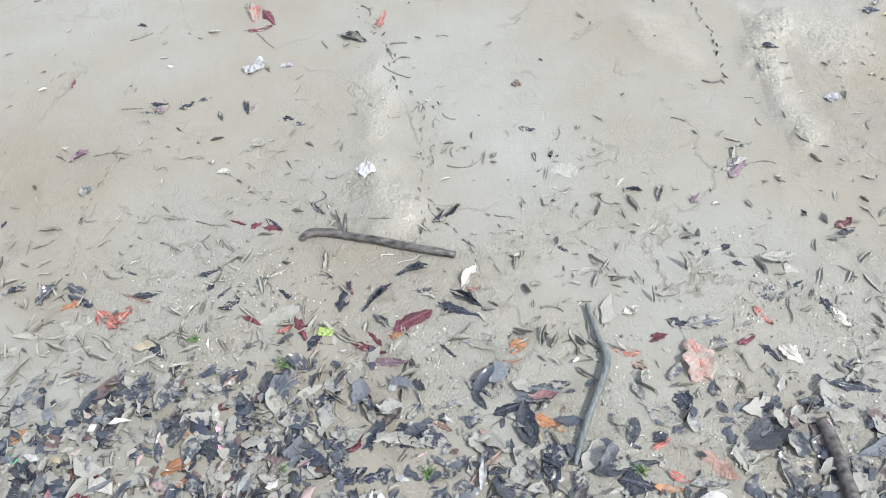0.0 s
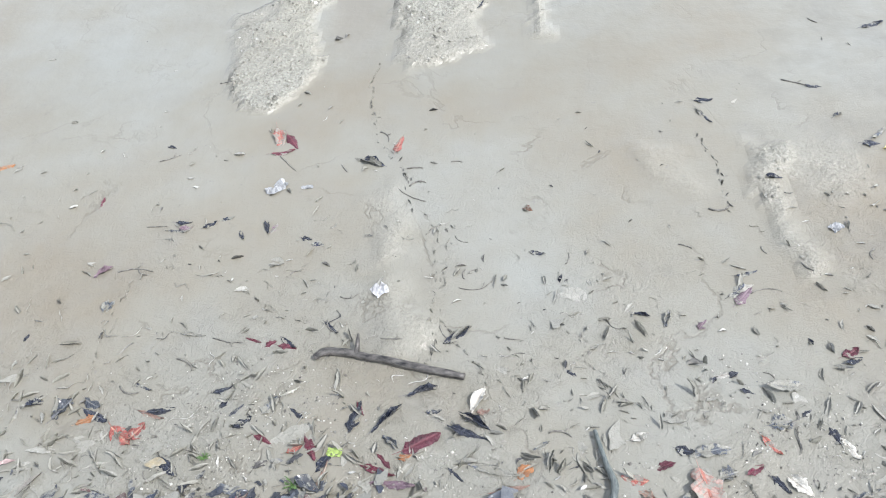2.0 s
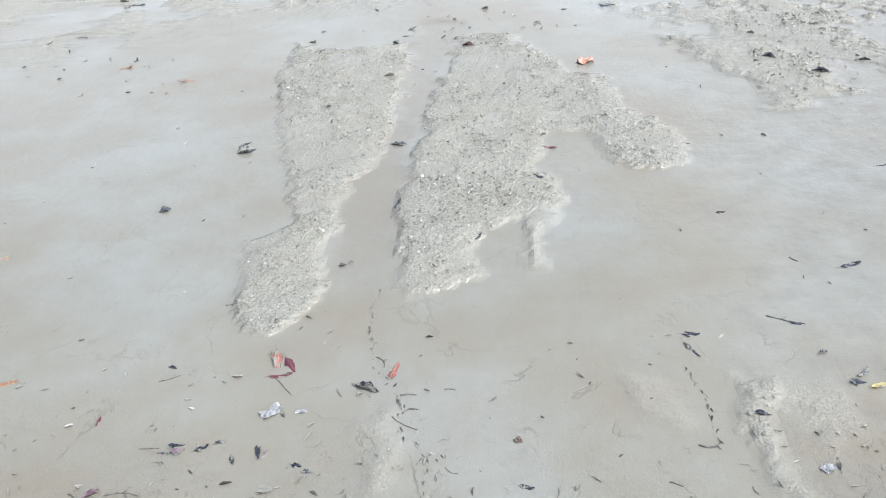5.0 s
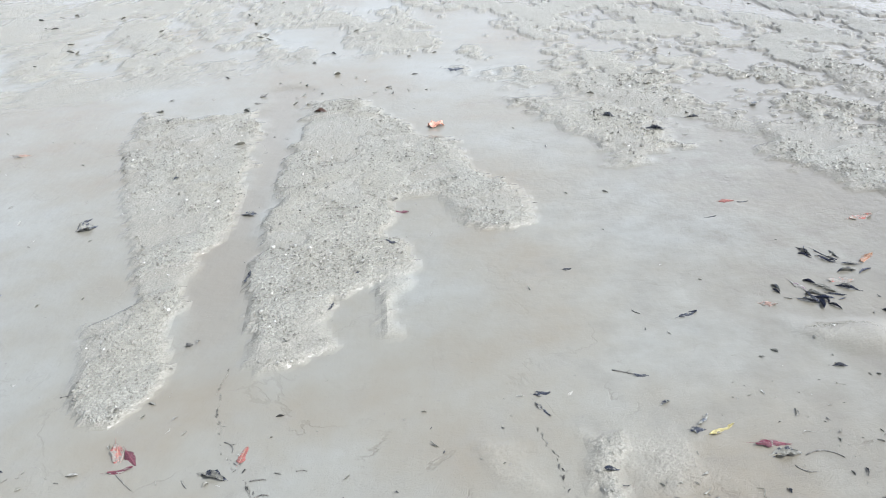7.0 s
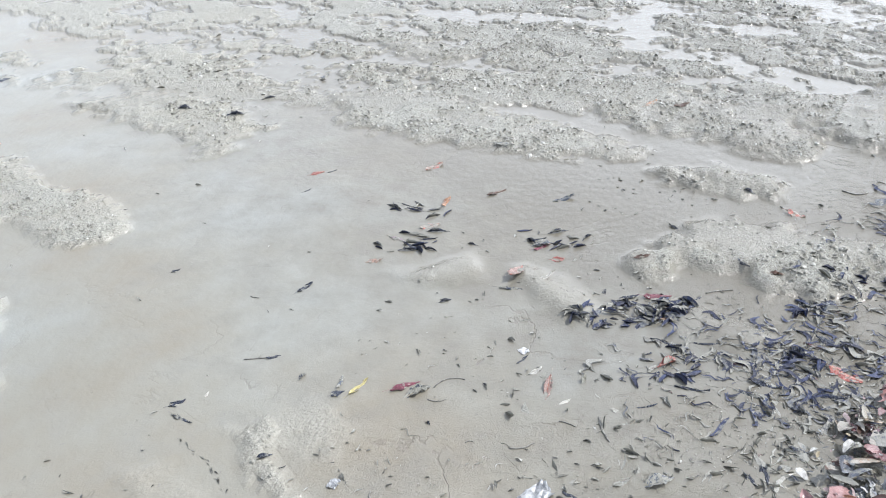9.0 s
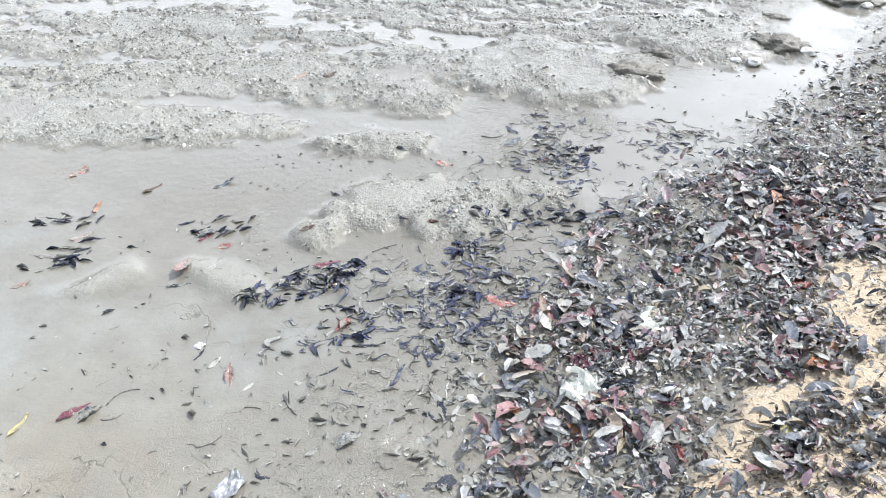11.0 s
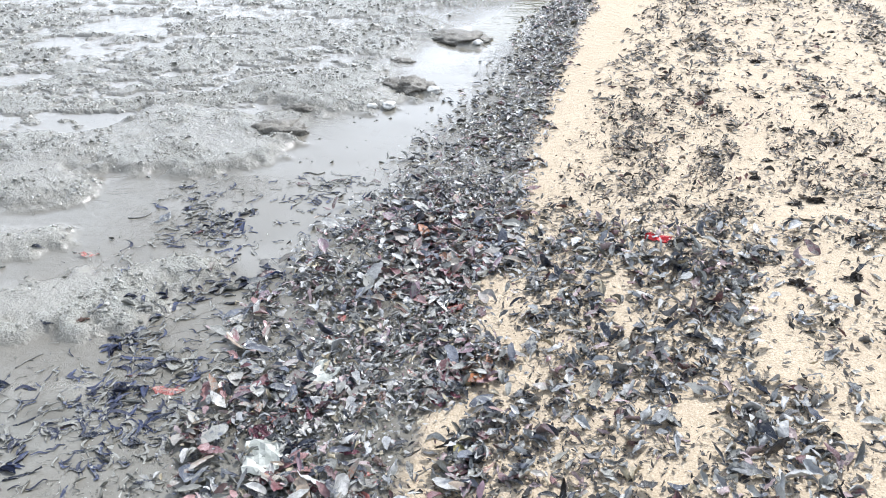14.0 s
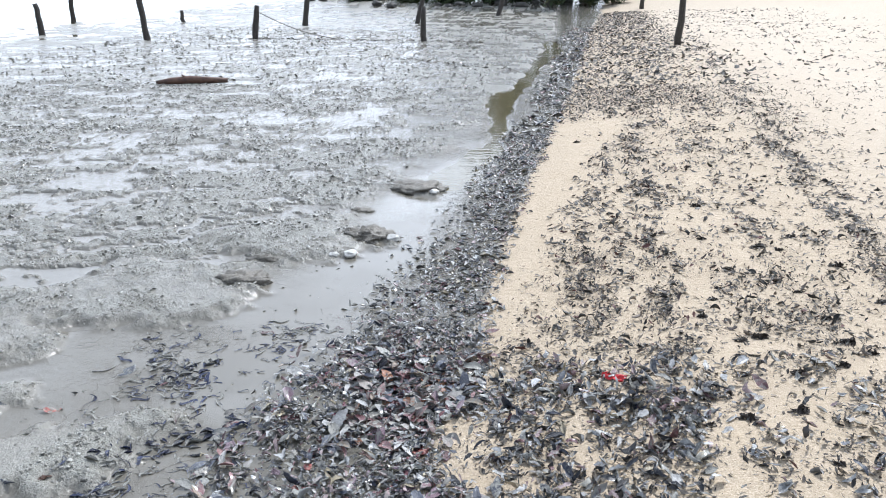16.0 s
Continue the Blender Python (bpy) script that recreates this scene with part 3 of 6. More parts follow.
M_BAG = worn_material("greenish_white_bag", (0.24, 0.255, 0.22), (0.52, 0.525, 0.48), 0.3, 22)
M_PINK = worn_material("pink_plastic", (0.62, 0.30, 0.42), (0.78, 0.48, 0.58), 0.35, 30)
M_GREEN = worn_material("emerald_plastic", (0.02, 0.35, 0.14), (0.05, 0.5, 0.22), 0.35, 30)
M_LIME = worn_material("lime_leaf", (0.22, 0.32, 0.07), (0.36, 0.46, 0.15), 0.4, 30)
M_SPRIG = worn_material("fresh_weed", (0.04, 0.09, 0.02), (0.11, 0.2, 0.055), 0.45, 60)
M_CURL = worn_material("curled_orange_leaf", (0.42, 0.15, 0.09), (0.68, 0.42, 0.33), 0.45, 50)
M_RED = worn_material("red_plastic", (0.5, 0.02, 0.03), (0.65, 0.06, 0.06), 0.3, 30)
# pale tone holds the glint of wet mud lumps
M_GLINT_MUD = worn_material("glint_pale_mud", (0.30, 0.295, 0.27), (0.62, 0.61, 0.57), 0.25, 35)
M_WEED = worn_material("matted_weed", (0.02, 0.018, 0.016), (0.075, 0.06, 0.048), 0.7, 160)
M_CLOD = worn_material("crumbly_mud", (0.06, 0.052, 0.04), (0.23, 0.215, 0.18), 0.5, 75, (1, 1, 1), 0.006)
M_ROCK = worn_material("dark_rock", (0.03, 0.03, 0.028), (0.10, 0.095, 0.085), 0.7, 6, (1, 1, 1), 0.02)
M_TREE = worn_material("tree_bark", (0.05, 0.042, 0.034), (0.14, 0.12, 0.10), 0.8, 8, (4, 4, 1), 0.01)
M_FOLIAGE = litter_material("tree_leaves", [(0, (0.035, 0.06, 0.02)), (0.35, (0.05, 0.085, 0.028)), (0.7, (0.075, 0.11, 0.035)), (0.9, (0.11, 0.12, 0.04))], rough=0.5, silt=-0.6)
M_ROPE = worn_material("old_rope", (0.18, 0.17, 0.15), (0.32, 0.30, 0.26), 0.8, 60)


# ---- building ----
def mesh_object(name, verts, faces, mat, smooth_faces=True):
    me = bpy.data.meshes.new(name)
    me.from_pydata([tuple(v) for v in verts], [], [tuple(f) for f in faces])
    me.materials.append(mat)
    if smooth_faces:
        me.polygons.foreach_set("use_smooth", [True] * len(me.polygons))
    return new(name, me)


def graded(lo, hi, step, low_end, high_end, low_growth, high_growth):
    a = list(np.arange(lo, hi, step))
    s, v = step, a[-1]
    while v < high_end:
        s *= high_growth
        v += s
        a.append(v)
    s, v = step, lo
    while v > low_end:
        s *= low_growth
        v -= s
        a.insert(0, v)
    return np.array(a)


def build_ground():
    gx = graded(-1.4, 5.2, 0.02, -3000, 3000, 1.12, 1.022)
    gy = graded(-0.6, 4.8, 0.02, -3000, 3000, 1.10, 1.032)
    X, Y = np.meshgrid(gx, gy)
    z, mat, sand, bed, churn, wet = shore(X.ravel(), Y.ravel())
    n, k = X.size, len(gx)
    me = bpy.data.meshes.new("ground")
    me.vertices.add(n)
    me.vertices.foreach_set("co", np.column_stack((X.ravel(), Y.ravel(), z)).ravel())
    i = (np.arange(len(gy) - 1)[:, None] * k + np.arange(k - 1)[None, :]).ravel()
    quads = np.column_stack((i, i + 1, i + k + 1, i + k))
    me.loops.add(quads.size)
    me.polygons.add(len(quads))
    me.loops.foreach_set("vertex_index", quads.ravel())
    me.polygons.foreach_set("loop_start", np.arange(len(quads)) * 4)
    me.polygons.foreach_set("use_smooth", np.ones(len(quads), bool))
    me.update(calc_edges=True)
    for key, values in (("pellets", mat), ("dry", sand), ("bed", bed), ("churn", churn), ("wet", wet)):
        me.attributes.new(key, "FLOAT", "POINT").data.foreach_set("value", values)
    me.materials.append(M_GROUND)
    return tagged(new("ground", me), "wet grey tidal mud rising to pale dry sand", "ground", kind="structure")


build_ground()
w = mesh_object("water", [(-3000, 2.5, WATER), (3000, 2.5, WATER), (3000, 3000, WATER), (-3000, 3000, WATER), (5.2, 2.5, WATER), (5.2, -8, WATER), (3000, -8, WATER)],
                [(0, 4, 1, 2, 3), (4, 5, 6, 1)], M_WATER)
tagged(w, "shallow still grey sea water over the mud", "water", kind="structure")


# ---- litter that nobody could count ----
def blade(width, curl, fold, sweep, rows=5, cols=2, wave=0.0, seed=0):
    """A torn leaf of unit length along x: points and quads."""
    rnd = random.Random(seed)
    pts, faces = [], []
    for i in range(rows + 1):
        k = i / rows
        half = width * 0.5 * max(0.05, math.sin(math.pi * (0.03 + 0.95 * k) ** 0.85)) ** 0.8
        off = rnd.uniform(-1, 1) * wave * 0.14
        for j in range(cols + 1):
            s = 2 * j / cols - 1
            jag = 1 + rnd.uniform(-1.2, 0.7) * wave if abs(s) == 1 else 1
            z = curl * (k - 0.5) ** 2 + fold * half * abs(s) + rnd.uniform(-1, 1) * wave * (0.16 if s else 0.05)
            pts.append((k - 0.5 + rnd.uniform(-1, 1) * wave * 0.06, s * half * jag + off + sweep * (k - 0.5) ** 2, z))
    c = cols + 1
    for i in range(rows):
        for j in range(cols):
            a = i * c + j
            faces.append((a, a + c, a + c + 1, a + 1))
    return np.array(pts), np.array(faces)


def lump(seed):
    """A small irregular eight-sided crumb, as quads with doubled corners kept apart."""
    r = np.random.default_rng(seed)
    v = np.array([(-1, -1, -0.4), (1, -1, -0.4), (1, 1, -0.4), (-1, 1, -0.4), (-0.7, -0.7, 0.8), (0.7, -0.7, 0.8), (0.7, 0.7, 0.8), (-0.7, 0.7, 0.8)]) * 0.5
    v = (v + r.uniform(-0.16, 0.16, v.shape)) * np.array([1, 1, 0.6])
    f = np.array([(4, 5, 6, 7), (0, 1, 5, 4), (1, 2, 6, 5), (2, 3, 7, 6), (3, 0, 4, 7)])
    return v, f


def scatter_mesh(name, shapes, rows, mat, label, category, sink=0.12, squash=1.0):
    """One mesh of many pieces. Rows: x, y, z, heading, tilt, roll, length, breadth, shape."""
    vs, fs, base = [], [], 0
    for k, (v, f) in enumerate(shapes):
        r = rows[rows[:, 8].astype(int) == k]
        if not len(r):
            continue
        p = v[None] * np.stack((r[:, 6], r[:, 7], (r[:, 6] * 0.6 + r[:, 7] * 0.4) * squash), 1)[:, None]
        for col, (a, b) in ((5, (1, 2)), (4, (2, 0)), (3, (0, 1))):
            c, s = np.cos(r[:, col])[:, None], np.sin(r[:, col])[:, None]
            pa, pb = p[:, :, a].copy(), p[:, :, b].copy()
            p[:, :, a], p[:, :, b] = c * pa - s * pb, s * pa + c * pb
        low = np.percentile(p[:, :, 2], 100 * sink, axis=1)
        p += np.stack((r[:, 0], r[:, 1], r[:, 2] - low), 1)[:, None]
        vs.append(p.reshape(-1, 3))
        fs.append((f[None] + (base + np.arange(len(r)) * len(v))[:, None, None]).reshape(-1, 4))
        base += len(r) * len(v)
    vs, fs = np.concatenate(vs), np.concatenate(fs)
    me = bpy.data.meshes.new(name)
    me.vertices.add(len(vs))
    me.vertices.foreach_set("co", vs.ravel())
    me.loops.add(fs.size)
    me.polygons.add(len(fs))
    me.loops.foreach_set("vertex_index", fs.ravel())
    me.polygons.foreach_set("loop_start", np.arange(len(fs)) * 4)
    me.polygons.foreach_set("use_smooth", np.ones(len(fs), bool))
    me.update(calc_edges=True)
    me.materials.append(mat)
    return tagged(new(name, me), label, category, kind="stuff")


def sow(n, x0, x1, y0, y1, density):
    """Random places in a rectangle, kept with the chance that density(x, y) gives."""
    px, py = rng.uniform(x0, x1, n), rng.uniform(y0, y1, n)
    keep = rng.random(n) < density(px, py)
    return px[keep], py[keep]


def rows_for(px, py, size, aspect, count, lift=0.003, steep=0.3):
    n = len(px)
    length = (size[0] + (size[1] - size[0]) * rng.random(n) ** 1.7) * rng.uniform(0.8, 1.3, n)
    return np.column_stack((px, py, height(px, py) + lift * rng.random(n), rng.uniform(0, 2 * math.pi, n), rng.normal(0, steep, n), rng.normal(0, steep, n),
                            length, length * rng.uniform(aspect[0], aspect[1], n), rng.integers(0, count, n)))


rng = np.random.default_rng(7)
shape_rnd = random.Random(12)
LEAVES = [blade(1, shape_rnd.uniform(-1.1, 1.3), shape_rnd.uniform(-0.6, 1.0), shape_rnd.uniform(-0.8, 0.8), 5 + k % 3, 2, shape_rnd.uniform(0.25, 0.6), k) for k in range(14)]
BIG = [blade(1, shape_rnd.uniform(-0.6, 0.8), shape_rnd.uniform(-0.4, 0.7), shape_rnd.uniform(-0.5, 0.5), 8, 4, shape_rnd.uniform(0.15, 0.35), 30 + k) for k in range(10)]
SLIVERS = [blade(1, 0.4, 0.5, 0.4, 3, 2, 0.4, 11), blade(1, -0.3, 0.3, -0.7, 3, 2, 0.5, 12), blade(1, 0.1, 0.9, 1.3, 4, 2, 0.2, 13), blade(1, 0.8, -0.6, 0.1, 3, 2, 0.6, 14)]
FLECKS = [blade(1, shape_rnd.uniform(-0.5, 0.6), 0, shape_rnd.uniform(-1, 1), 3, 1, shape_rnd.uniform(0.3, 0.6), 90 + k) for k in range(6)]
LUMPS = [lump(k) for k in range(5)]


# bare sand left between the drifts
GAPS = ([(1.76, 0.26, 0.03), (1.95, 0.17, 0.05), (2.22, 0.2, 0.05), (2.4, 0.0, 0.05)], [(2.66, 0.06, 0.06), (2.95, 0.14, 0.08)], [(2.7, -0.33, 0.05), (3.0, -0.28, 0.06)], [(2.0, -0.45, 0.03), (2.3, -0.5, 0.06)], [(2.5, -0.75, 0.05), (2.9, -0.8, 0.05)])


def gaps(px, py):
    d = np.minimum.reduce([stroke(px, py, g) for g in GAPS])
    return 0.12 + 0.88 * smooth(-0.05, 0.07, d + 0.14 * (fbm(px * 8, py * 8, 101, 3) - 0.5))


def belt_density(px, py):
    top = belt_edge(px) + 0.14 * (fbm(px * 4, py * 4, 81, 2) - 0.5)
    low = sand_edge(px) - 0.07 - 0.13 * smooth(3.6, 2.8, px)
    thick = smooth(0.12, -0.3, py - top)
    return gaps(px, py) * thick * smooth(-0.05, 0.06, py - low + 0.08 * (fbm(px * 6, py * 6, 85, 2) - 0.5)) * (0.11 + 0.06 * smooth(0.35, 0.15, px) * smooth(0.74, 0.6, py) - 0.05 * smooth(0.25, 0.4, px) * smooth(1.1, 0.9, px) + 0.89 * smooth(1.35, 2.1, px)) * (1 - 0.55 * smooth(3.3, 4.6, px)) * (0.55 + 0.6 * smooth(0.3, 0.6, fbm(px * 6, py * 6, 82, 2)))


px, py = sow(31000, -1.3, 4.2, -0.4, 1.2, belt_density)
scatter_mesh("leaf_litter", LEAVES, rows_for(px, py, (0.010, 0.056), (0.2, 0.55), len(LEAVES), 0.022, 0.32), M_LITTER, "drift of wet dark decaying leaves along the tide line", "leaf litter", 0.12, 0.8)
px, py = sow(30000, 1.3, 4.6, -0.2, 1.1, belt_density)
scatter_mesh("leaf_litter", FLECKS, rows_for(px, py, (0.006, 0.022), (0.25, 0.7), len(FLECKS), 0.026, 0.5), M_LITTER, "small shredded leaf pieces among the drift", "leaf litter", 0.12)
px, py = sow(34000, 4.1, 9.0, -0.6, 0.95, belt_density)
scatter_mesh("leaf_litter", SLIVERS, rows_for(px, py, (0.015, 0.05), (0.25, 0.65), len(SLIVERS), 0.008, 0.12), M_LITTER, "belt of wet blackish leaves beside the bare sand", "leaf litter")
px, py = sow(14000, 8.8, 26, -1.9, 0.7, belt_density)
scatter_mesh("leaf_litter", SLIVERS, rows_for(px, py, (0.05, 0.11), (0.35, 0.6), len(SLIVERS), 0.012, 0.1), M_LITTER, "far belt of dark leaves beside the sand", "leaf litter")


def pool_density(px, py):
    pool = smooth(0.2, -0.2, stroke(px, py, [(1.8, 1.25, 0.12), (2.0, 1.1, 0.2), (2.45, 1.08, 0.2), (2.85, 1.05, 0.2), (3.15, 1.25, 0.22), (3.5, 1.35, 0.2), (3.65, 1.0, 0.14)]))
    return pool * (0.15 + 0.85 * smooth(0.36, 0.62, fbm(px * 4, py * 4, 86, 3))) * (1 - 0.7 * shore(px, py)[1])


def wavy(seed):
    """A long narrow leaf edge that snakes along x."""
    r = np.random.default_rng(seed)
    k = np.linspace(0, 1, 10)
    ph, waves, amp = r.uniform(0, 6.3), r.uniform(0.5, 1.5), r.uniform(0.06, 0.2)
    mid = amp * np.sin(ph + waves * 2 * math.pi * k)
    half = 0.5 * np.maximum(0.12, np.sin(math.pi * np.clip(0.02 + 0.96 * k, 0, 1)) ** 0.6)
    lift = 0.06 * np.sin(ph * 2 + 5 * k)
    pts = np.concatenate([np.column_stack((k - 0.5, mid * 0, lift + 0.0)) + np.column_stack((k * 0, s * half, abs(s) * 0.05 + k * 0)) for s in (-1, 0, 1)])
    snake = np.tile(mid, 3)
    faces = np.array([(i, i + 1, 10 + i + 1, 10 + i) for i in range(9)] + [(10 + i, 10 + i + 1, 20 + i + 1, 20 + i) for i in range(9)])
    return pts, faces, snake


def snaking(rows, shapes):
    """The shapes with their bends drawn in, at each row's length over breadth."""
    made = []
    for k, (v, f, snake) in enumerate(shapes):
        r = rows[rows[:, 8].astype(int) == k]
        ratio = float(np.mean(r[:, 6] / r[:, 7])) if len(r) else 8.0
        made.append((v + np.column_stack((snake * 0, snake * ratio, snake * 0)), f))
    return made


WAVES = [wavy(k) for k in range(9)]
CURLS = [blade(1, c, f, w, 6, 2, 0.3, 60 + k) for k, (c, f, w) in enumerate(((0.2, 0.5, 1.6), (0.5, 0.8, -1.3), (0.1, 0.4, 0.8), (-0.3, 0.6, -2.0), (0.7, 1.0, 0.4), (0.3, 0.3, 2.4)))]
for n, size, aspect, seed in ((2200, (0.03, 0.08), (0.07, 0.16), 0), (2300, (0.04, 0.09), (0.12, 0.26), 1)):
    px, py = sow(n, 1.4, 3.9, 0.7, 1.8, pool_density)
    rows = rows_for(px, py, size, aspect, len(WAVES), 0.003, 0.1)
    scatter_mesh("sunken_leaves", snaking(rows, WAVES), rows, M_NAVY, "blackish blue leaves half sunk in the wet mud", "leaf litter", 0.35)



def near_density(px, py):
    return smooth(1.5, 0.75, py + 0.5 * (fbm(px * 2.2, py * 2.2, 87, 3) - 0.5)) * smooth(0.35, 0.6, fbm(px * 7, py * 7, 88, 2)) * (0.35 + 0.65 * smooth(1.2, 0.8, py)) * (1 - 0.55 * smooth(0.25, 0.4, px) * smooth(1.2, 0.9, px) * smooth(0.95, 0.8, py))


px, py = sow(1000, -1.3, 2.2, 0.45, 1.5, near_density)
scatter_mesh("silted_leaves", BIG, rows_for(px, py, (0.02, 0.08), (0.25, 0.55), len(BIG), 0.0, 0.14), M_SILTED, "leaves coated and half buried in grey silt", "leaf litter", 0.5, 0.35)
px, py = sow(700, -1.3, 2.0, 0.45, 1.1, lambda a, b: (1 - 0.6 * smooth(0.25, 0.4, a) * smooth(1.2, 0.9, a)) * near_density(a, b) * smooth(0.95, 0.62, b))
scatter_mesh("leaf_litter", LEAVES, rows_for(px, py, (0.012, 0.055), (0.25, 0.6), len(LEAVES), 0.008, 0.3), M_LITTER, "scattered dark wet leaves on grey mud", "leaf litter", 0.2, 0.6)


px, py = sow(7500, -1.3, 2.4, 0.45, 1.6, near_density)
scatter_mesh("silted_leaves", CURLS, rows_for(px, py, (0.01, 0.048), (0.06, 0.22), len(CURLS), 0.002, 0.5), M_SILTED, "curled leaf edges standing out of grey silt", "leaf litter", 0.35)
px, py = sow(1700, -1.3, 2.6, 0.45, 1.9, lambda a, b: near_density(a, b - 0.25))
rows = rows_for(px, py, (0.015, 0.06), (0.03, 0.07), len(WAVES), 0.001, 0.08)
scatter_mesh("plant_fibres", snaking(rows, WAVES), rows, M_CRUMB, "thin curved dark plant fibres on the mud", "debris", 0.3)
px, py = sow(34000, -1.3, 2.4, 0.42, 1.15, lambda a, b: smooth(1.1, 0.6, b + 0.45 * (fbm(a * 3, b * 3, 98, 3) - 0.5)) * smooth(0.4, 0.6, fbm(a * 6, b * 6, 99, 2)))
scatter_mesh("shell_grit", LUMPS, rows_for(px, py, (0.0018, 0.0055), (0.5, 1.0), len(LUMPS), 0.0, 0.5), M_GRIT, "fine pale shell grit and gravel on the mud", "grit", 0.3)
px, py = sow(12500, 1.4, 5.0, 0.0, 1.0, lambda a, b: belt_density(a, b) * smooth(0.4, 0.62, fbm(a * 3, b * 3, 100, 2)) * smooth(1.45, 1.9, a) * smooth(3.9, 3.1, a))
scatter_mesh("leaf_litter", BIG, rows_for(px, py, (0.03, 0.078), (0.3, 0.6), len(BIG), 0.025, 0.3), M_MIXED, "mixed maroon, pink and bleached leaves on the drift", "leaf litter", 0.12, 0.6)
px, py = sow(620, -1.3, 1.7, 0.40, 0.85, lambda a, b: smooth(0.8, 0.58, b) * (1 - 0.4 * smooth(0.25, 0.4, a)) * smooth(0.35, 0.6, fbm(a * 4, b * 4, 103, 2)))
scatter_mesh("leaf_litter", BIG, rows_for(px, py, (0.04, 0.10), (0.3, 0.5), len(BIG), 0.006, 0.15), M_INK, "large blackish blue leaves plastered on wet mud", "leaf litter", 0.25, 0.4)

px, py = sow(6400, -1.3, 1.6, 0.42, 0.9, lambda a, b: smooth(0.82, 0.6, b + 0.15 * (fbm(a * 3, b * 3, 104, 2) - 0.5)) * (0.3 + 0.7 * smooth(0.4, 0.6, fbm(a * 5, b * 5, 105, 2))) * (1 - 0.45 * smooth(0.25, 0.4, a)))
scatter_mesh("leaf_litter", LEAVES, rows_for(px, py, (0.012, 0.055), (0.3, 0.7), len(LEAVES), 0.008, 0.2), M_INK, "tattered navy black leaf pieces matted on the mud", "leaf litter", 0.2, 0.5)


# dark plant bits caught along the runnels
RUNNELS = ([(-0.64, 1.37), (-0.52, 1.28), (-0.46, 1.21), (-0.36, 1.17)], [(-0.73, 1.42), (-0.8, 1.31), (-0.83, 1.2), (-0.82, 1.03)], [(-0.19, 1.7), (-0.14, 1.55), (-0.07, 1.39), (-0.07, 1.22), (-0.08, 1.05)],
           [(-0.03, 1.5), (-0.05, 1.3), (-0.06, 1.19), (0.03, 1.08), (0.07, 1.01)], [(0.26, 1.16), (0.26, 1.05), (0.3, 0.97)], [(0.6, 1.81), (0.63, 1.67), (0.62, 1.51)], [(-0.28, 2.25), (-0.31, 1.98), (-0.2, 1.72)])
for chain in RUNNELS:
    spots, turns = [], []
    for (x0, y0), (x1, y1) in zip(chain[:-1], chain[1:]):
        n = int(math.hypot(x1 - x0, y1 - y0) * 110)
        k = rng.random(n)
        spots.append(np.column_stack((x0 + (x1 - x0) * k, y0 + (y1 - y0) * k)))
        turns.append(np.full(n, math.atan2(y1 - y0, x1 - x0)))
    spots, turns = np.concatenate(spots), np.concatenate(turns)
    bend = 0.05 * (fbm(spots[:, 0] * 9, spots[:, 1] * 9, 110, 2) - 0.5)
    px, py = spots[:, 0] + bend + rng.normal(0, 0.004, len(spots)), spots[:, 1] + bend + rng.normal(0, 0.004, len(spots))
    rows = rows_for(px, py, (0.004, 0.022), (0.08, 0.22), len(CURLS), 0.0, 0.15)
    rows[:, 3] = turns + rng.normal(0, 0.35, len(px))
    scatter_mesh("plant_fibres", CURLS, rows, M_CRUMB, "line of dark plant fibres along a runnel", "debris", 0.4)


def crumb_density(px, py):
    mat, sand = shore(px, py)[1:3]
    close = 0.05 + 0.95 * smooth(2.3, 0.7, py - 0.35 * np.clip(px - 1.0, 0, 2.2))
    return close * (1 - sand) * (1 - 0.85 * mat) * (1 - 0.85 * smooth(2.5, 3.3, px)) * (0.1 + 0.9 * smooth(0.42, 0.64, fbm(px * 4.5, py * 4.5, 89, 3)))


px, py = sow(17000, -1.9, 5.0, 0.4, 4.8, crumb_density)
scatter_mesh("mud_crumbs", SLIVERS + CURLS, rows_for(px, py, (0.006, 0.03), (0.12, 0.4), len(SLIVERS + CURLS), 0.001, 0.25), M_CRUMB, "small dark plant fragments strewn over the mud", "debris", 0.3)
px, py = sow(2500, -4, 9, 4.0, 10, lambda a, b: 0.5 * smooth(0.45, 0.6, fbm(a * 2, b * 2, 96, 2)))
scatter_mesh("mud_crumbs", SLIVERS, rows_for(px, py, (0.02, 0.06), (0.2, 0.5), len(SLIVERS), 0.001, 0.25), M_CRUMB, "plant fragments on the farther mudflat", "debris", 0.3)


def mat_density(px, py):
    return shore(px, py)[1] ** 2 * (0.2 + 0.8 * smooth(0.42, 0.6, fbm(px * 8, py * 8, 94, 2)))


for count, box, size in ((44000, (-1.3, 1.1, 1.2, 4.8), (0.003, 0.011)), (50000, (1.3, 5.2, 1.0, 4.8), (0.005, 0.017)), (56000, (5.2, 12.0, 0.5, 7.5), (0.010, 0.030)), (15000, (12.0, 24.0, 0.9, 10.0), (0.02, 0.05))):
    px, py = sow(count, *box, mat_density)
    scatter_mesh("mud_pellets", LUMPS, rows_for(px, py, size, (0.5, 1.0), len(LUMPS), 0.001, 0.5), M_PELLET, "crumbly worm-cast pellets covering raised mud", "mud pellets", 0.3)


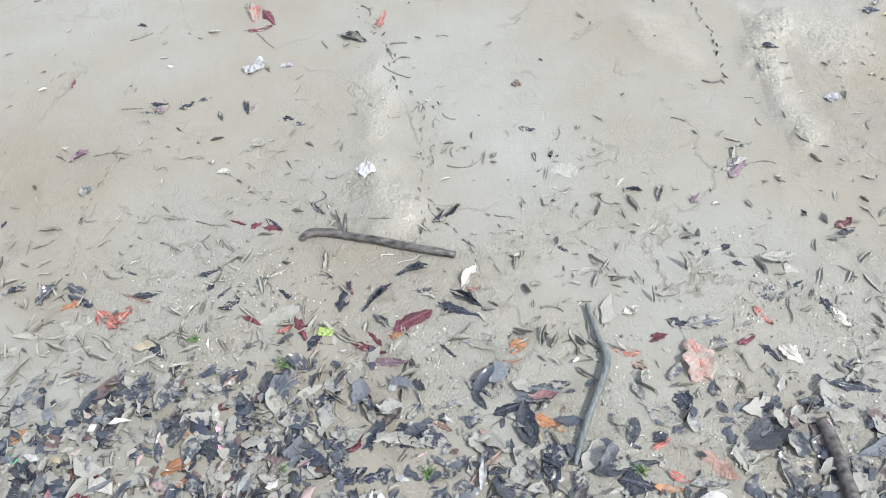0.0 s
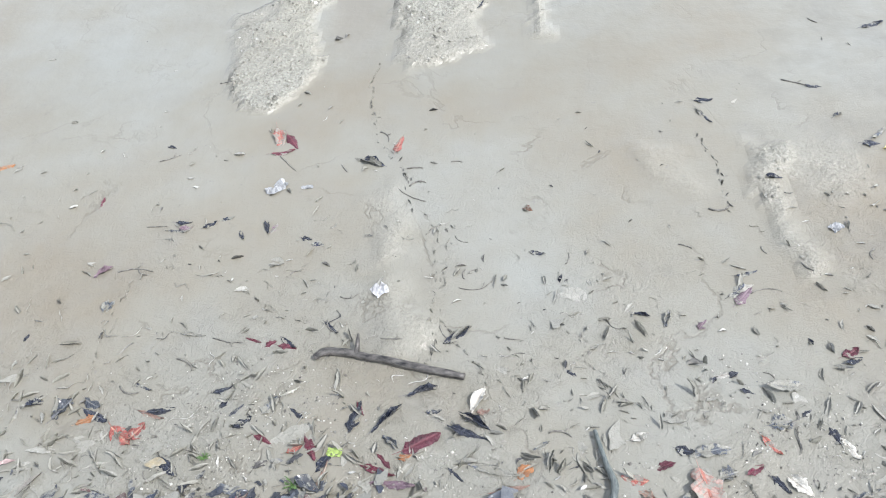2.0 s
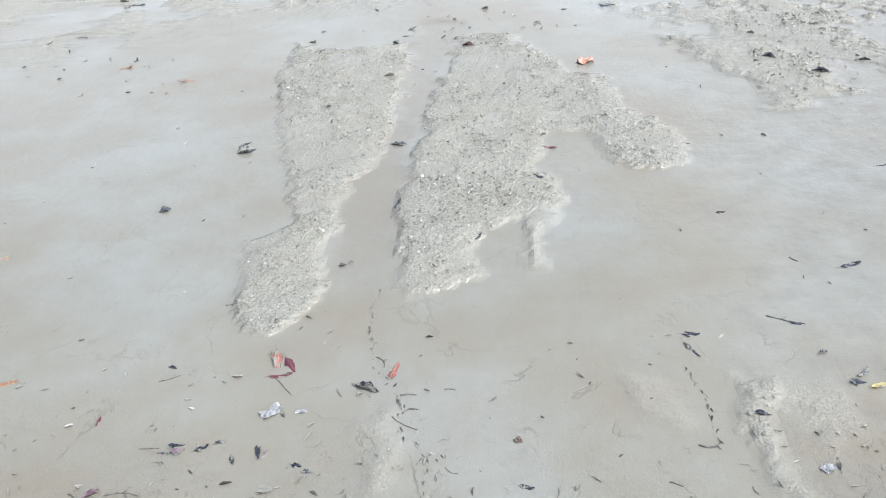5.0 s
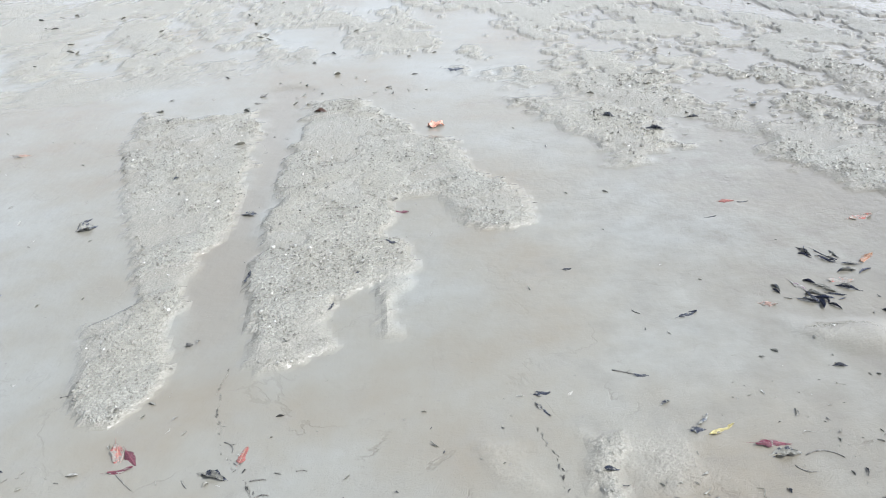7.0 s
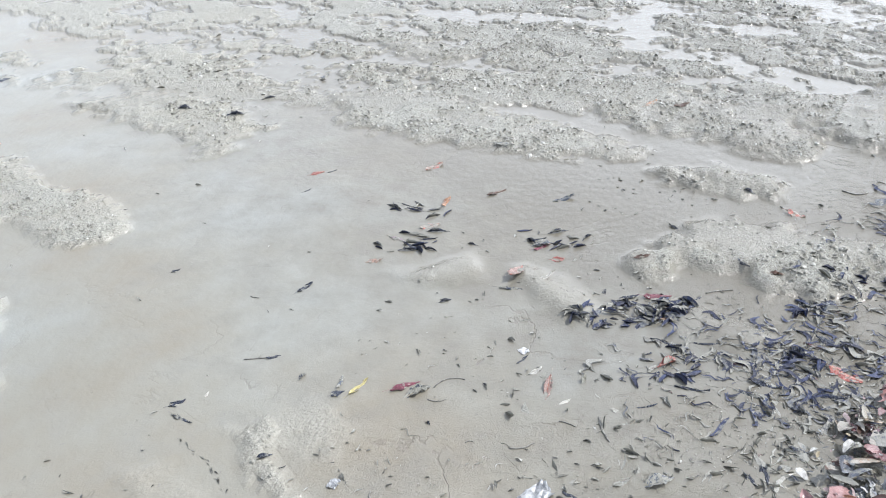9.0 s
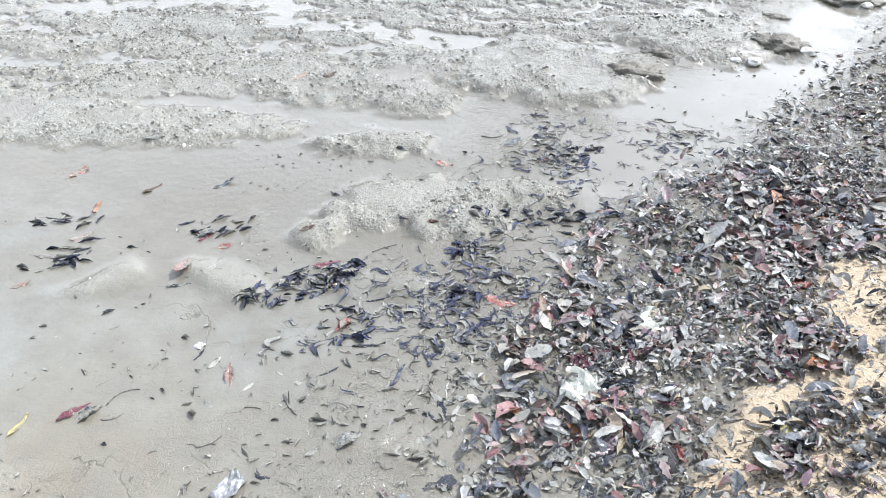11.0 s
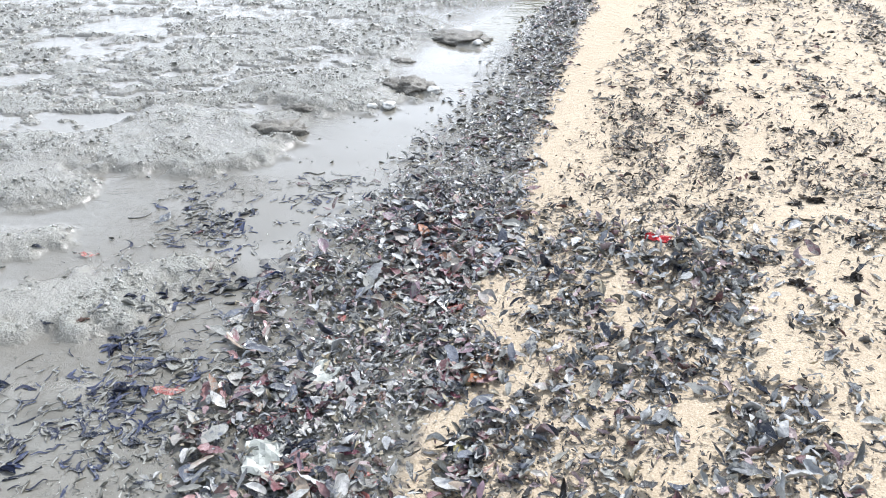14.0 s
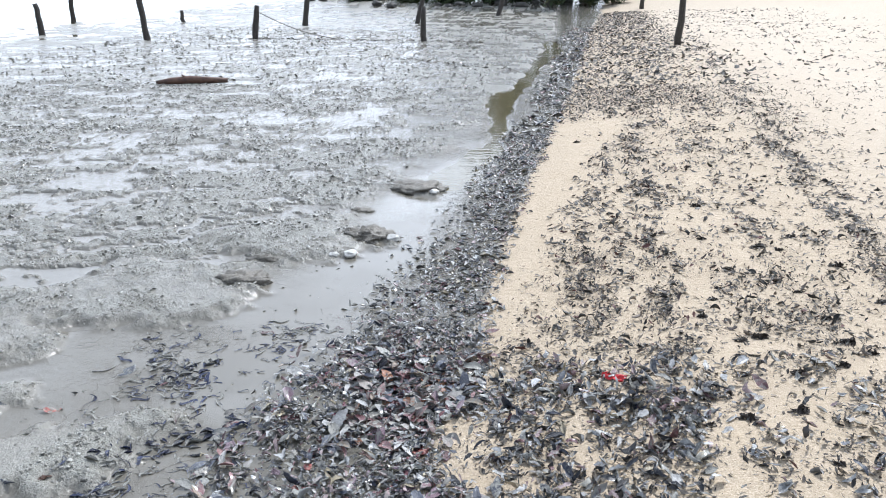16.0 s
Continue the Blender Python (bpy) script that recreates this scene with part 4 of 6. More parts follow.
def sand_density(px, py):
    d = sand_edge(px) - py
    wob = 0.22 * (fbm(px * 1.3, py * 3, 97, 3) - 0.5)
    streak = np.zeros(np.shape(px))
    for line, wide, much in (((-0.05, -0.07), 0.16, 0.8), ((-0.5, -0.05), 0.17, 1.0), ((-1.0, -0.06), 0.14, 0.45), ((-1.42, -0.085), 0.22, 0.9)):
        streak = np.maximum(streak, much * smooth(wide, 0.02, np.abs(py - line[0] - line[1] * px + wob)))
    clump = smooth(0.36, 0.64, fbm(px * 5, py * 9, 92, 4))
    fine = smooth(0.4, 0.6, fbm(px * 1.2, py * 3.5, 91, 3))
    near = smooth(4.4, 3.0, px) * smooth(1.4, 0.85, d)
    much = np.maximum(np.maximum(streak, 0.22 + 0.3 * fine), 0.95 * near) * (0.22 + 0.78 * np.maximum(clump, 0.5 * near))
    much = np.maximum(much, 0.5 * smooth(9.4, 10.5, px) * smooth(2.4, 1.2, d))
    width = np.interp(px, [3.2, 3.6, 4.5, 5.5, 6.3, 7.2, 8.2, 9.3], [0.0, 0.12, 0.23, 0.28, 0.36, 0.42, 0.66, 0.7])
    bare = smooth(0.0, 0.04, d) * smooth(width + 0.05, width - 0.05, d + 0.1 * (fbm(px * 5, py * 5, 93, 3) - 0.5)) * smooth(3.2, 3.6, px) * smooth(9.5, 9.2, px)
    upper = 1 - 0.75 * smooth(1.7, 2.3, -py - 0.07 * np.clip(px, 0, 16))
    return np.clip(smooth(-0.02, 0.03, d) * much * upper * (1 - 0.94 * bare) * gaps(px, py) * smooth(9, 4, d), 0, 1)


px, py = sow(30000, 1.0, 5.5, -1.9, 0.35, lambda a, b: sand_density(a, b) ** 1.4)
near, far = px < 3.5, px >= 3.5
scatter_mesh("wrack_debris", LEAVES, rows_for(px[near], py[near], (0.012, 0.064), (0.2, 0.55), len(LEAVES), 0.016, 0.4), M_LITTER, "dark and bleached leaf pieces strewn on the sand", "leaf litter", 0.2)
px, py = px[far], py[far]
scatter_mesh("wrack_debris", LEAVES, rows_for(px, py, (0.008, 0.044), (0.2, 0.55), len(LEAVES), 0.014, 0.4), M_WRACK, "clumps of dark crumbled leaves on the sand", "debris", 0.2)
px, py = sow(105000, 1.2, 5.0, -2.6, 0.35, lambda a, b: np.maximum(sand_density(a, b), 0.6 * sand_density(a + 0.03, b - 0.02)))
scatter_mesh("wrack_debris", FLECKS, rows_for(px, py, (0.005, 0.028), (0.15, 0.6), len(FLECKS), 0.008, 0.4), M_BITS, "dry dark plant crumbs strewn over the sand", "debris", 0.2)
px, py = sow(90000, 5.0, 12.0, -4.6, 0.25, sand_density)
scatter_mesh("wrack_debris", FLECKS, rows_for(px, py, (0.014, 0.05), (0.25, 0.6), len(FLECKS), 0.008, 0.3), M_BITS, "dark plant crumbs in bands along the sand", "debris", 0.2)
px, py = sow(14000, 5.0, 12.0, -3.6, 0.25, lambda a, b: sand_density(a, b) ** 1.3)
scatter_mesh("wrack_debris", LEAVES, rows_for(px, py, (0.015, 0.05), (0.2, 0.5), len(LEAVES), 0.012, 0.4), M_WRACK, "dark curled leaves strewn along the sand", "debris", 0.2)
px, py = sow(80000, 12.0, 34.0, -9.0, 0.0, sand_density)
scatter_mesh("wrack_debris", FLECKS, rows_for(px, py, (0.035, 0.1), (0.3, 0.7), len(FLECKS), 0.008, 0.3), M_BITS, "far dark plant crumbs strewn over the sand", "debris", 0.2)


# ---- things ----
def part(name, verts, faces, mat, parent=None, label="", flat=False):
    me = bpy.data.meshes.new(name)
    me.from_pydata([tuple(v) for v in verts], [], [tuple(int(i) for i in f) for f in faces])
    me.materials.append(mat)
    if not flat:
        me.polygons.foreach_set("use_smooth", [True] * len(me.polygons))
    ob = new(name, me)
    ob.parent = parent
    return tagged(ob, label)


def tube(path, radii, sides=8, rough=0.0, seed=0):
    """A closed tapered tube along points."""
    rnd = random.Random(seed)
    path = [Vector(p) for p in path]
    verts, faces = [], []
    for i, p in enumerate(path):
        d = (path[min(i + 1, len(path) - 1)] - path[max(i - 1, 0)]).normalized()
        a = d.cross(Vector((0, 0, 1)) if abs(d.z) < 0.9 else Vector((1, 0, 0))).normalized()
        b = d.cross(a)
        for k in range(sides):
            w = 2 * math.pi * k / sides
            r = radii[i] * (1 + rough * rnd.uniform(-1, 1))
            verts.append(p + r * (math.cos(w) * a + math.sin(w) * b))
    for i in range(len(path) - 1):
        for k in range(sides):
            n = (k + 1) % sides
            faces.append((i * sides + k, i * sides + n, (i + 1) * sides + n, (i + 1) * sides + k))
    faces.append(tuple(range(sides - 1, -1, -1)))
    faces.append(tuple(range((len(path) - 1) * sides, len(path) * sides)))
    return verts, faces


def thick_blade(seed, curl, fold, sweep, wave, lobes=0.0, thick=0.012):
    """A closed leaf blade of unit length and breadth with thickness."""
    rnd = random.Random(seed)
    rows, cols = 13, 6
    ph = rnd.uniform(0, 6)
    top = []
    for i in range(rows + 1):
        k = i / rows
        half = 0.5 * max(0.03, math.sin(math.pi * (0.02 + 0.96 * k) ** (0.75 + 0.3 * rnd.random()))) ** 0.85
        for j in range(cols + 1):
            s = 2 * j / cols - 1
            edge = 1 + (rnd.uniform(-1, 0.5) * rnd.choice((0.08, 0.15, 0.32)) + lobes * math.sin(k * 19 + ph + s)) * (abs(s) > 0.9)
            z = curl * (k - 0.5) ** 2 + fold * half * abs(s) ** 1.6 + wave * 0.10 * math.sin(7 * k + 3 * s + ph) * abs(s) + rnd.uniform(-1, 1) * wave * 0.04
            top.append((k - 0.5, s * half * edge * (1 - 0.3 * min(1, abs(fold))) + sweep * (k - 0.5) ** 2, z))
    n, c = len(top), cols + 1
    pts = top + [(a, b, d - thick) for a, b, d in top]
    faces = []
    for i in range(rows):
        for j in range(cols):
            a = i * c + j
            faces.append((a, a + c, a + c + 1, a + 1))
            faces.append((n + a, n + a + 1, n + a + c + 1, n + a + c))
    rim = list(range(cols)) + [i * c + cols for i in range(rows)] + [rows * c + j for j in range(cols, 0, -1)] + [i * c for i in range(rows, 0, -1)]
    for a, b in zip(rim, rim[1:] + rim[:1]):
        faces.append((a, b, n + b, n + a))
    rib = [(k / 8 - 0.5 - (0.25 if k == 0 else 0), sweep * (k / 8 - 0.5) ** 2 + (0.06 if k == 0 else 0), curl * (k / 8 - 0.5) ** 2 + 0.006) for k in range(9)]
    return pts, faces, rib


SHAPES = [thick_blade(k, shape_rnd.uniform(-0.7, 1.0), shape_rnd.uniform(-0.6, 1.0), shape_rnd.uniform(-0.5, 0.5), shape_rnd.uniform(0.6, 1.8), shape_rnd.choice((0.0, 0.08, 0.18, 0.28))) for k in range(1, 13)]
made_meshes = {}
leaf_rnd = random.Random(3)


def on_drift(x, y):
    """How deep the leaf drift is here, 0 to 1."""
    return min(1.0, 1.5 * float(belt_density(np.array([x]), np.array([y]))[0]))


def leaf(x, y, heading, length, breadth, colour, label, shape=None, group="fallen leaves", name="fallen_leaf"):
    """One leaf lying on the ground: blade and midrib. Lengths in centimetres."""
    k = leaf_rnd.randrange(len(SHAPES)) if shape is None else shape
    pts, faces, rib = SHAPES[k]
    mat = BLADES[colour]
    if (k, colour) not in made_meshes:
        ob = part(name, pts, faces, mat)
        rv, rf = tube(rib, [0.012] * 2 + [0.016] * 3 + [0.012, 0.01, 0.008, 0.004], 5)
        made_meshes[k, colour] = (ob.data, rv, rf)
        child = part("midrib", rv, rf, mat, ob)
        made_meshes[k, colour] = (ob.data, child.data)
    else:
        ob = new(name, made_meshes[k, colour][0])
        child = new("midrib", made_meshes[k, colour][1])
        child.parent = ob
    L, W = length / 100, breadth / 100
    tilt, roll = leaf_rnd.gauss(0, 4.5), leaf_rnd.gauss(0, 4.5)
    m = pose(x, y, 0, roll, tilt, heading) @ Matrix.Diagonal((L, W, 0.24 * (L + W), 1))
    low = sorted((m @ Vector(p)).z for p in pts)
    z = float(height(x, y)) - low[len(low) // 4] + 0.014 * on_drift(x, y)
    ob.matrix_basis = Matrix.Translation((0, 0, z)) @ m
    return tagged(ob, label, "leaf", group)


def twig(x, y, heading, length, breadth, label="thin dark twig lying on wet mud", seed=0):
    rnd = random.Random(int(x * 1000) * 7 + int(y * 1000))
    L, r = length / 100, max(0.0009, breadth / 380)
    bend = rnd.uniform(-0.25, 0.25)
    c, s = math.cos(radians(heading)), math.sin(radians(heading))
    path = []
    for i in range(9):
        k = i / 8 - 0.5
        a, b = k * L, bend * L * (4 * k * k - 0.5) + rnd.uniform(-1, 1) * 0.015 * L
        wx, wy = x + c * a - s * b, y + s * a + c * b
        path.append((wx, wy, float(height(wx, wy)) + r * 0.5))
    ob = part("twig", *tube(path, [r * (1.1 - 0.6 * abs(i / 8 - 0.3)) for i in range(9)], 6, 0.15, 5), M_TWIG)
    if rnd.random() < 0.5 and L > 0.04:
        p = Vector(path[rnd.randrange(3, 6)])
        side = Vector((-s, c, 0)) * rnd.choice((-1, 1)) + Vector((c, s, 0)) * 0.7
        part("side_twig", *tube([p, p + side * L * 0.12, p + side * L * 0.2 + Vector((0, 0, 0.003))], [r * 0.7, r * 0.5, r * 0.25], 5), M_TWIG, ob)
    return tagged(ob, label, "twig", "twigs on the mud")


def scrap(name, x, y, heading, length, breadth, mat, label, category, crumple=0.25, seed=1):
    """A crumpled sheet with thickness."""
    rnd = random.Random(seed)
    n = 7
    drift = on_drift(x, y)
    L, W = length / 100, breadth / 100
    c, s = math.cos(radians(heading)), math.sin(radians(heading))
    top = []
    for i in range(n + 1):
        for j in range(n + 1):
            u, v = i / n - 0.5, j / n - 0.5
            edge = (1 if max(abs(u), abs(v)) < 0.45 else rnd.uniform(0.86, 1.03)) * (1 - 0.12 * min(abs(u), abs(v)) / 0.5)
            a, b = u * L * edge, v * W * edge
            z = crumple * (L + W) / 2 * (0.4 * math.sin(7 * u + seed) * math.cos(6 * v + 2 * seed) + rnd.uniform(-0.3, 0.3))
            wx, wy = x + c * a - s * b, y + s * a + c * b
            top.append((wx, wy, float(height(wx, wy)) + crumple * (L + W) * 0.12 + z * 0.6 + 0.014 * drift))
    m, k = len(top), n + 1
    pts = top + [(a, b, d - 0.0008) for a, b, d in top]
    faces = []
    for i in range(n):
        for j in range(n):
            a = i * k + j
            faces += [(a, a + k, a + k + 1, a + 1), (m + a, m + a + 1, m + a + k + 1, m + a + k)]
    rim = list(range(n)) + [i * k + n for i in range(n)] + [n * k + j for j in range(n, 0, -1)] + [i * k for i in range(n, 0, -1)]
    faces += [(a, b, m + b, m + a) for a, b in zip(rim, rim[1:] + rim[:1])]
    return tagged(part(name, pts, faces, mat, flat=True), label, category)


def boulder(name, x, y, size, mat, label, category, seed=0, flatten=0.6, z=None, group=""):
    bm = bmesh.new()
    bmesh.ops.create_icosphere(bm, subdivisions=3, radius=0.5)
    base = float(height(x, y)) if z is None else z
    for v in bm.verts:
        d = v.co.normalized()
        k = 1 + 0.35 * (noise.noise(d * 1.6 + Vector((seed, 0, 0))) + 0.5 * noise.noise(d * 4 + Vector((0, seed, 0))))
        v.co = Vector((v.co.x * k * size[0], v.co.y * k * size[1], v.co.z * k * size[2]))
    me = bpy.data.meshes.new(name)
    bm.to_mesh(me)
    bm.free()
    me.materials.append(mat)
    me.polygons.foreach_set("use_smooth", [True] * len(me.polygons))
    ob = new(name, me)
    ob.location = (x, y, base + size[2] * (0.5 - 0.25))
    return tagged(ob, label, category, group)


# leaves seen one by one: x, y, heading, length and breadth in cm
BLACK_A = [(-0.85, 1.83, -17, 3.4, 1.1), (-0.74, 1.49, -7, 6.7, 1.2), (-0.73, 1.52, 7, 4.2, 1.7), (-0.66, 1.51, 32, 4.0, 2.0), (-0.62, 1.53, 13, 4.2, 1.6), (-0.57, 1.47, -64, 4.0, 1.3), (-0.51, 1.5, -72, 6.3, 1.4), (-0.4, 1.45, -14, 2.9, 1.8), (-0.37, 1.43, -3, 3.0, 2.2), (-0.27, 1.73, -24, 9.6, 2.8), (0.16, 1.38, -19, 4.0, 1.5), (0.21, 1.3, 75, 2.9, 1.0), (0.74, 1.61, -6, 5.0, 1.8), (0.62, 1.3, 16, 4.9, 1.6), (0.59, 1.25, 43, 5.3, 3.2), (-1.01, 1.16, 71, 2.0, 1.5), (-0.39, 1.13, -41, 5.7, 1.3), (-0.3, 1.17, -45, 5.1, 1.4)]
BLACK_B = [(-0.69, 1.02, -21, 5.1, 1.3), (-0.92, 0.98, 17, 5.3, 2.6), (-0.77, 0.95, -27, 7.0, 3.1), (-0.63, 0.96, 14, 5.8, 1.9), (-0.51, 1.01, 27, 4.3, 1.7), (-0.5, 0.98, 68, 3.3, 2.1), (-0.45, 0.93, 41, 4.3, 2.3), (-0.47, 0.96, 50, 3.8, 1.4), (-0.34, 0.95, -38, 3.8, 1.7), (-0.02, 1.14, 37, 7.0, 2.4), (0.22, 1.04, -35, 2.4, 1.2), (0.02, 0.93, -33, 8.2, 2.1), (0.01, 0.9, -17, 8.5, 2.2), (-0.22, 0.94, 77, 7.4, 2.8), (-0.15, 0.94, 49, 9.7, 1.5), (-0.08, 1.0, 22, 7.6, 2.0), (-0.06, 0.95, 5, 3.4, 1.5), (0.38, 1.19, -16, 4.0, 1.1)]
BLACK_C = [(0.78, 1.06, 22, 4.2, 1.7), (0.5, 1.02, 55, 2.5, 1.2), (0.54, 1.03, 32, 2.7, 1.7), (0.56, 0.99, -18, 3.0, 1.1), (0.66, 0.94, 36, 2.5, 1.1), (0.7, 0.89, -74, 3.8, 2.3), (0.42, 0.86, -18, 3.6, 2.4), (0.71, 1.11, -74, 2.0, 0.8), (-0.58, 0.83, -39, 6.0, 2.6), (-0.33, 0.7, -45, 3.9, 1.9), (-0.58, 0.7, -30, 5.7, 2.7), (-0.46, 0.67, 44, 4.2, 2.6), (-0.75, 0.65, 26, 7.8, 3.2), (-0.83, 0.7, 75, 3.4, 2.2), (-0.74, 0.57, 47, 6.2, 4.7), (-0.37, 0.63, 36, 4.5, 2.7), (-0.57, 0.62, 60, 3.6, 2.6), (-0.38, 0.71, 16, 3.1, 2.2)]
BLACK_D = [(-0.01, 0.81, -43, 4.3, 1.2), (0.05, 0.73, -34, 6.1, 2.6), (0.07, 0.73, -43, 4.0, 2.2), (0.1, 0.69, 20, 5.9, 3.1), (-0.23, 0.72, 41, 5.7, 3.8), (-0.08, 0.64, 32, 5.7, 4.2), (-0.03, 0.63, -26, 6.1, 4.0), (0.18, 0.6, 39, 7.0, 4.5), (-0.27, 0.84, 57, 5.0, 1.9), (0.41, 0.7, -66, 5.4, 3.5), (0.58, 0.79, -52, 4.4, 2.0), (0.71, 0.72, -12, 8.2, 3.2), (0.5, 0.66, 15, 2.7, 2.0), (0.54, 0.68, 19, 4.3, 2.4), (0.6, 0.66, 5, 2.8, 2.1), (0.36, 0.63, 25, 3.3, 2.3), (0.44, 0.54, 19, 4.0, 3.0), (0.31, 0.55, -15, 6.0, 4.5)]
BLACK_E = [(0.72, 0.64, -28, 2.3, 1.7), (0.63, 0.69, -43, 3.1, 2.3), (-0.17, 0.57, 35, 5.1, 2.9), (-0.13, 0.57, 22, 5.2, 2.6), (0.56, 0.61, 34, 2.6, 1.3), (-1.03, 3.28, 25, 9.5, 7.1), (-1.05, 3.35, 63, 7.1, 3.2), (-0.36, 3.31, -18, 9.5, 3.9), (-0.74, 3.72, 64, 4.3, 1.9), (0.23, 2.91, -41, 5.1, 2.2), (0.01, 2.49, 60, 4.5, 1.7), (1.17, 2.27, 21, 7.2, 2.5), (0.7, 5.16, -1, 9.5, 7.1), (1.66, 3.03, 1, 4.4, 2.2), (1.49, 2.92, 7, 4.0, 1.9), (-2.61, 5.11, -17, 7.9, 4.6), (2.19, 4.15, 40, 9.5, 4.1), (1.56, 3.87, -7, 8.3, 5.3)]
BLACK_F = [(1.38, 4.1, -25, 6.9, 4.2), (1.8, 4.02, -1, 8.2, 2.7), (0.85, 2.62, 2, 3.2, 1.9), (0.11, 2.71, 28, 3.6, 2.0), (-0.3, 2.75, 82, 8.1, 2.2), (-2.52, 5.83, -2, 9.5, 3.8), (1.71, 2.6, -71, 8.0, 1.9), (1.77, 2.56, -62, 9.5, 2.1), (1.82, 2.49, -18, 8.8, 3.3), (1.74, 2.34, -35, 9.5, 2.1), (1.59, 2.28, -25, 9.5, 3.7), (1.68, 2.31, -26, 7.0, 2.6), (1.79, 2.19, -61, 4.4, 2.0), (2.0, 2.08, -15, 7.8, 2.9), (2.1, 2.08, -15, 9.5, 2.9), (2.16, 1.99, 16, 6.8, 2.2), (1.88, 1.62, 1, 9.5, 3.3), (1.99, 1.62, -19, 9.5, 4.4)]
BLACK_G = [(1.92, 1.52, -3, 9.5, 4.1), (1.78, 1.63, -64, 6.4, 2.5), (1.97, 1.47, -11, 7.4, 3.0), (1.73, 1.87, -41, 9.5, 3.3), (1.51, 1.94, -10, 5.0, 2.7), (1.52, 1.56, 12, 5.1, 2.7), (1.19, 1.61, -2, 8.9, 3.5), (0.96, 1.85, 28, 3.7, 1.6), (1.01, 1.73, 2, 4.3, 3.2), (0.93, 1.98, -11, 4.4, 1.8), (0.63, 1.94, -2, 5.0, 2.6), (0.62, 1.87, -63, 7.3, 1.6), (1.15, 1.49, -83, 2.2, 1.1), (1.29, 1.09, -66, 3.7, 1.7), (1.67, 1.21, -21, 5.8, 2.1), (2.15, 1.12, -121, 9.5, 3.7), (1.99, 0.98, -108, 6.2, 4.1), (1.68, 0.88, -103, 5.2, 1.8)]
BLACK_H = [(1.72, 0.87, -127, 6.8, 2.0), (1.86, 0.88, -62, 4.8, 2.2), (2.44, 1.54, -101, 9.5, 2.6), (2.47, 1.84, -94, 9.5, 3.1), (2.92, 1.89, -79, 6.1, 4.0), (2.18, 1.49, 2, 4.2, 2.5), (2.29, 1.21, -87, 3.8, 2.9), (2.19, 4.16, 29, 9.5, 4.1), (2.43, 3.88, 15, 8.0, 2.7), (1.57, 3.86, 0, 7.3, 4.7), (1.82, 1.19, -52, 9.5, 2.3), (1.99, 1.18, -60, 9.5, 2.8), (2.0, 1.09, -56, 9.4, 2.7), (1.92, 1.38, -64, 9.5, 2.6), (2.02, 1.3, -39, 9.5, 2.3), (1.91, 1.29, -64, 6.8, 3.1), (2.1, 0.96, -55, 9.1, 2.6), (2.29, 0.96, -70, 8.0, 3.3)]
BLACK_I = [(1.93, 1.09, -68, 8.0, 2.0), (2.31, 1.11, -79, 7.2, 3.0), (2.43, 1.26, -86, 9.5, 6.0)]
RED_A = [(-0.54, 1.85, -72, 9.5, 3.6), (-0.2, 1.8, 79, 6.9, 3.5), (-0.7, 0.9, -39, 6.6, 3.9), (-0.67, 0.91, 59, 4.9, 3.6), (-0.33, 0.87, 32, 3.9, 2.2), (0.58, 0.87, -53, 5.1, 1.7), (0.32, 0.8, -14, 5.1, 2.7), (0.36, 0.62, 29, 4.0, 1.4), (0.38, 0.56, -29, 3.8, 1.8), (1.6, 3.05, -2, 6.3, 3.4), (2.04, 2.82, 7, 9.5, 4.9), (1.74, 2.39, -8, 8.4, 4.2), (1.97, 1.93, -31, 4.8, 3.6), (2.22, 0.99, -80, 9.5, 6.7), (1.86, 1.31, 3, 9.5, 2.9), (2.92, 1.67, -67, 7.4, 4.0), (2.98, 0.43, -37, 9.5, 5.9)]
RED_B = [(1.73, 0.49, -30, 4.2, 3.1)]
MAROON_A = [(-0.5, 1.83, -55, 6.7, 3.6), (-0.52, 1.79, 14, 6.5, 3.0), (-0.98, 1.61, 88, 3.3, 1.7), (-0.47, 1.14, -22, 4.3, 1.1), (-0.43, 1.13, 32, 2.7, 2.0), (-0.39, 1.12, -11, 4.5, 1.9), (-0.4, 0.89, -26, 4.4, 1.9), (-0.08, 0.88, 28, 8.3, 5.5), (-0.21, 0.96, -62, 3.8, 1.0), (-0.3, 0.87, -63, 6.4, 2.5), (0.78, 1.08, 29, 4.1, 2.8), (-0.42, 0.71, 38, 4.1, 2.3), (-0.65, 0.56, 46, 6.3, 4.7), (-0.16, 0.82, -20, 7.6, 1.8), (-0.15, 0.84, -47, 4.2, 1.6), (-0.17, 0.63, 59, 4.2, 2.6), (0.38, 0.83, 23, 4.1, 1.8), (0.54, 0.82, 32, 3.9, 1.9)]
MAROON_B = [(0.28, 3.2, -23, 7.1, 2.9), (1.98, 2.03, 2, 7.9, 2.7), (2.08, 1.57, -27, 9.5, 4.7), (1.18, 1.65, -4, 9.5, 3.0), (1.15, 1.14, 6, 3.6, 2.1)]
PALE_A = [(0.61, 1.26, 32, 3.9, 2.5), (0.03, 0.98, 67, 7.6, 2.8), (0.52, 1.03, 11, 3.5, 1.7), (0.72, 0.86, -64, 5.1, 2.1), (0.34, 0.89, 30, 4.1, 2.3), (0.61, 0.79, -50, 6.1, 3.0), (1.84, 1.85, 0, 9.5, 2.0), (1.52, 1.5, 5, 5.1, 2.9), (1.5, 1.35, -8, 4.0, 1.5), (0.71, 1.93, 45, 2.5, 1.2), (2.65, 0.95, -17, 9.5, 5.7), (2.11, 0.41, -56, 6.4, 4.1), (2.62, 0.94, -20, 9.5, 4.5)]
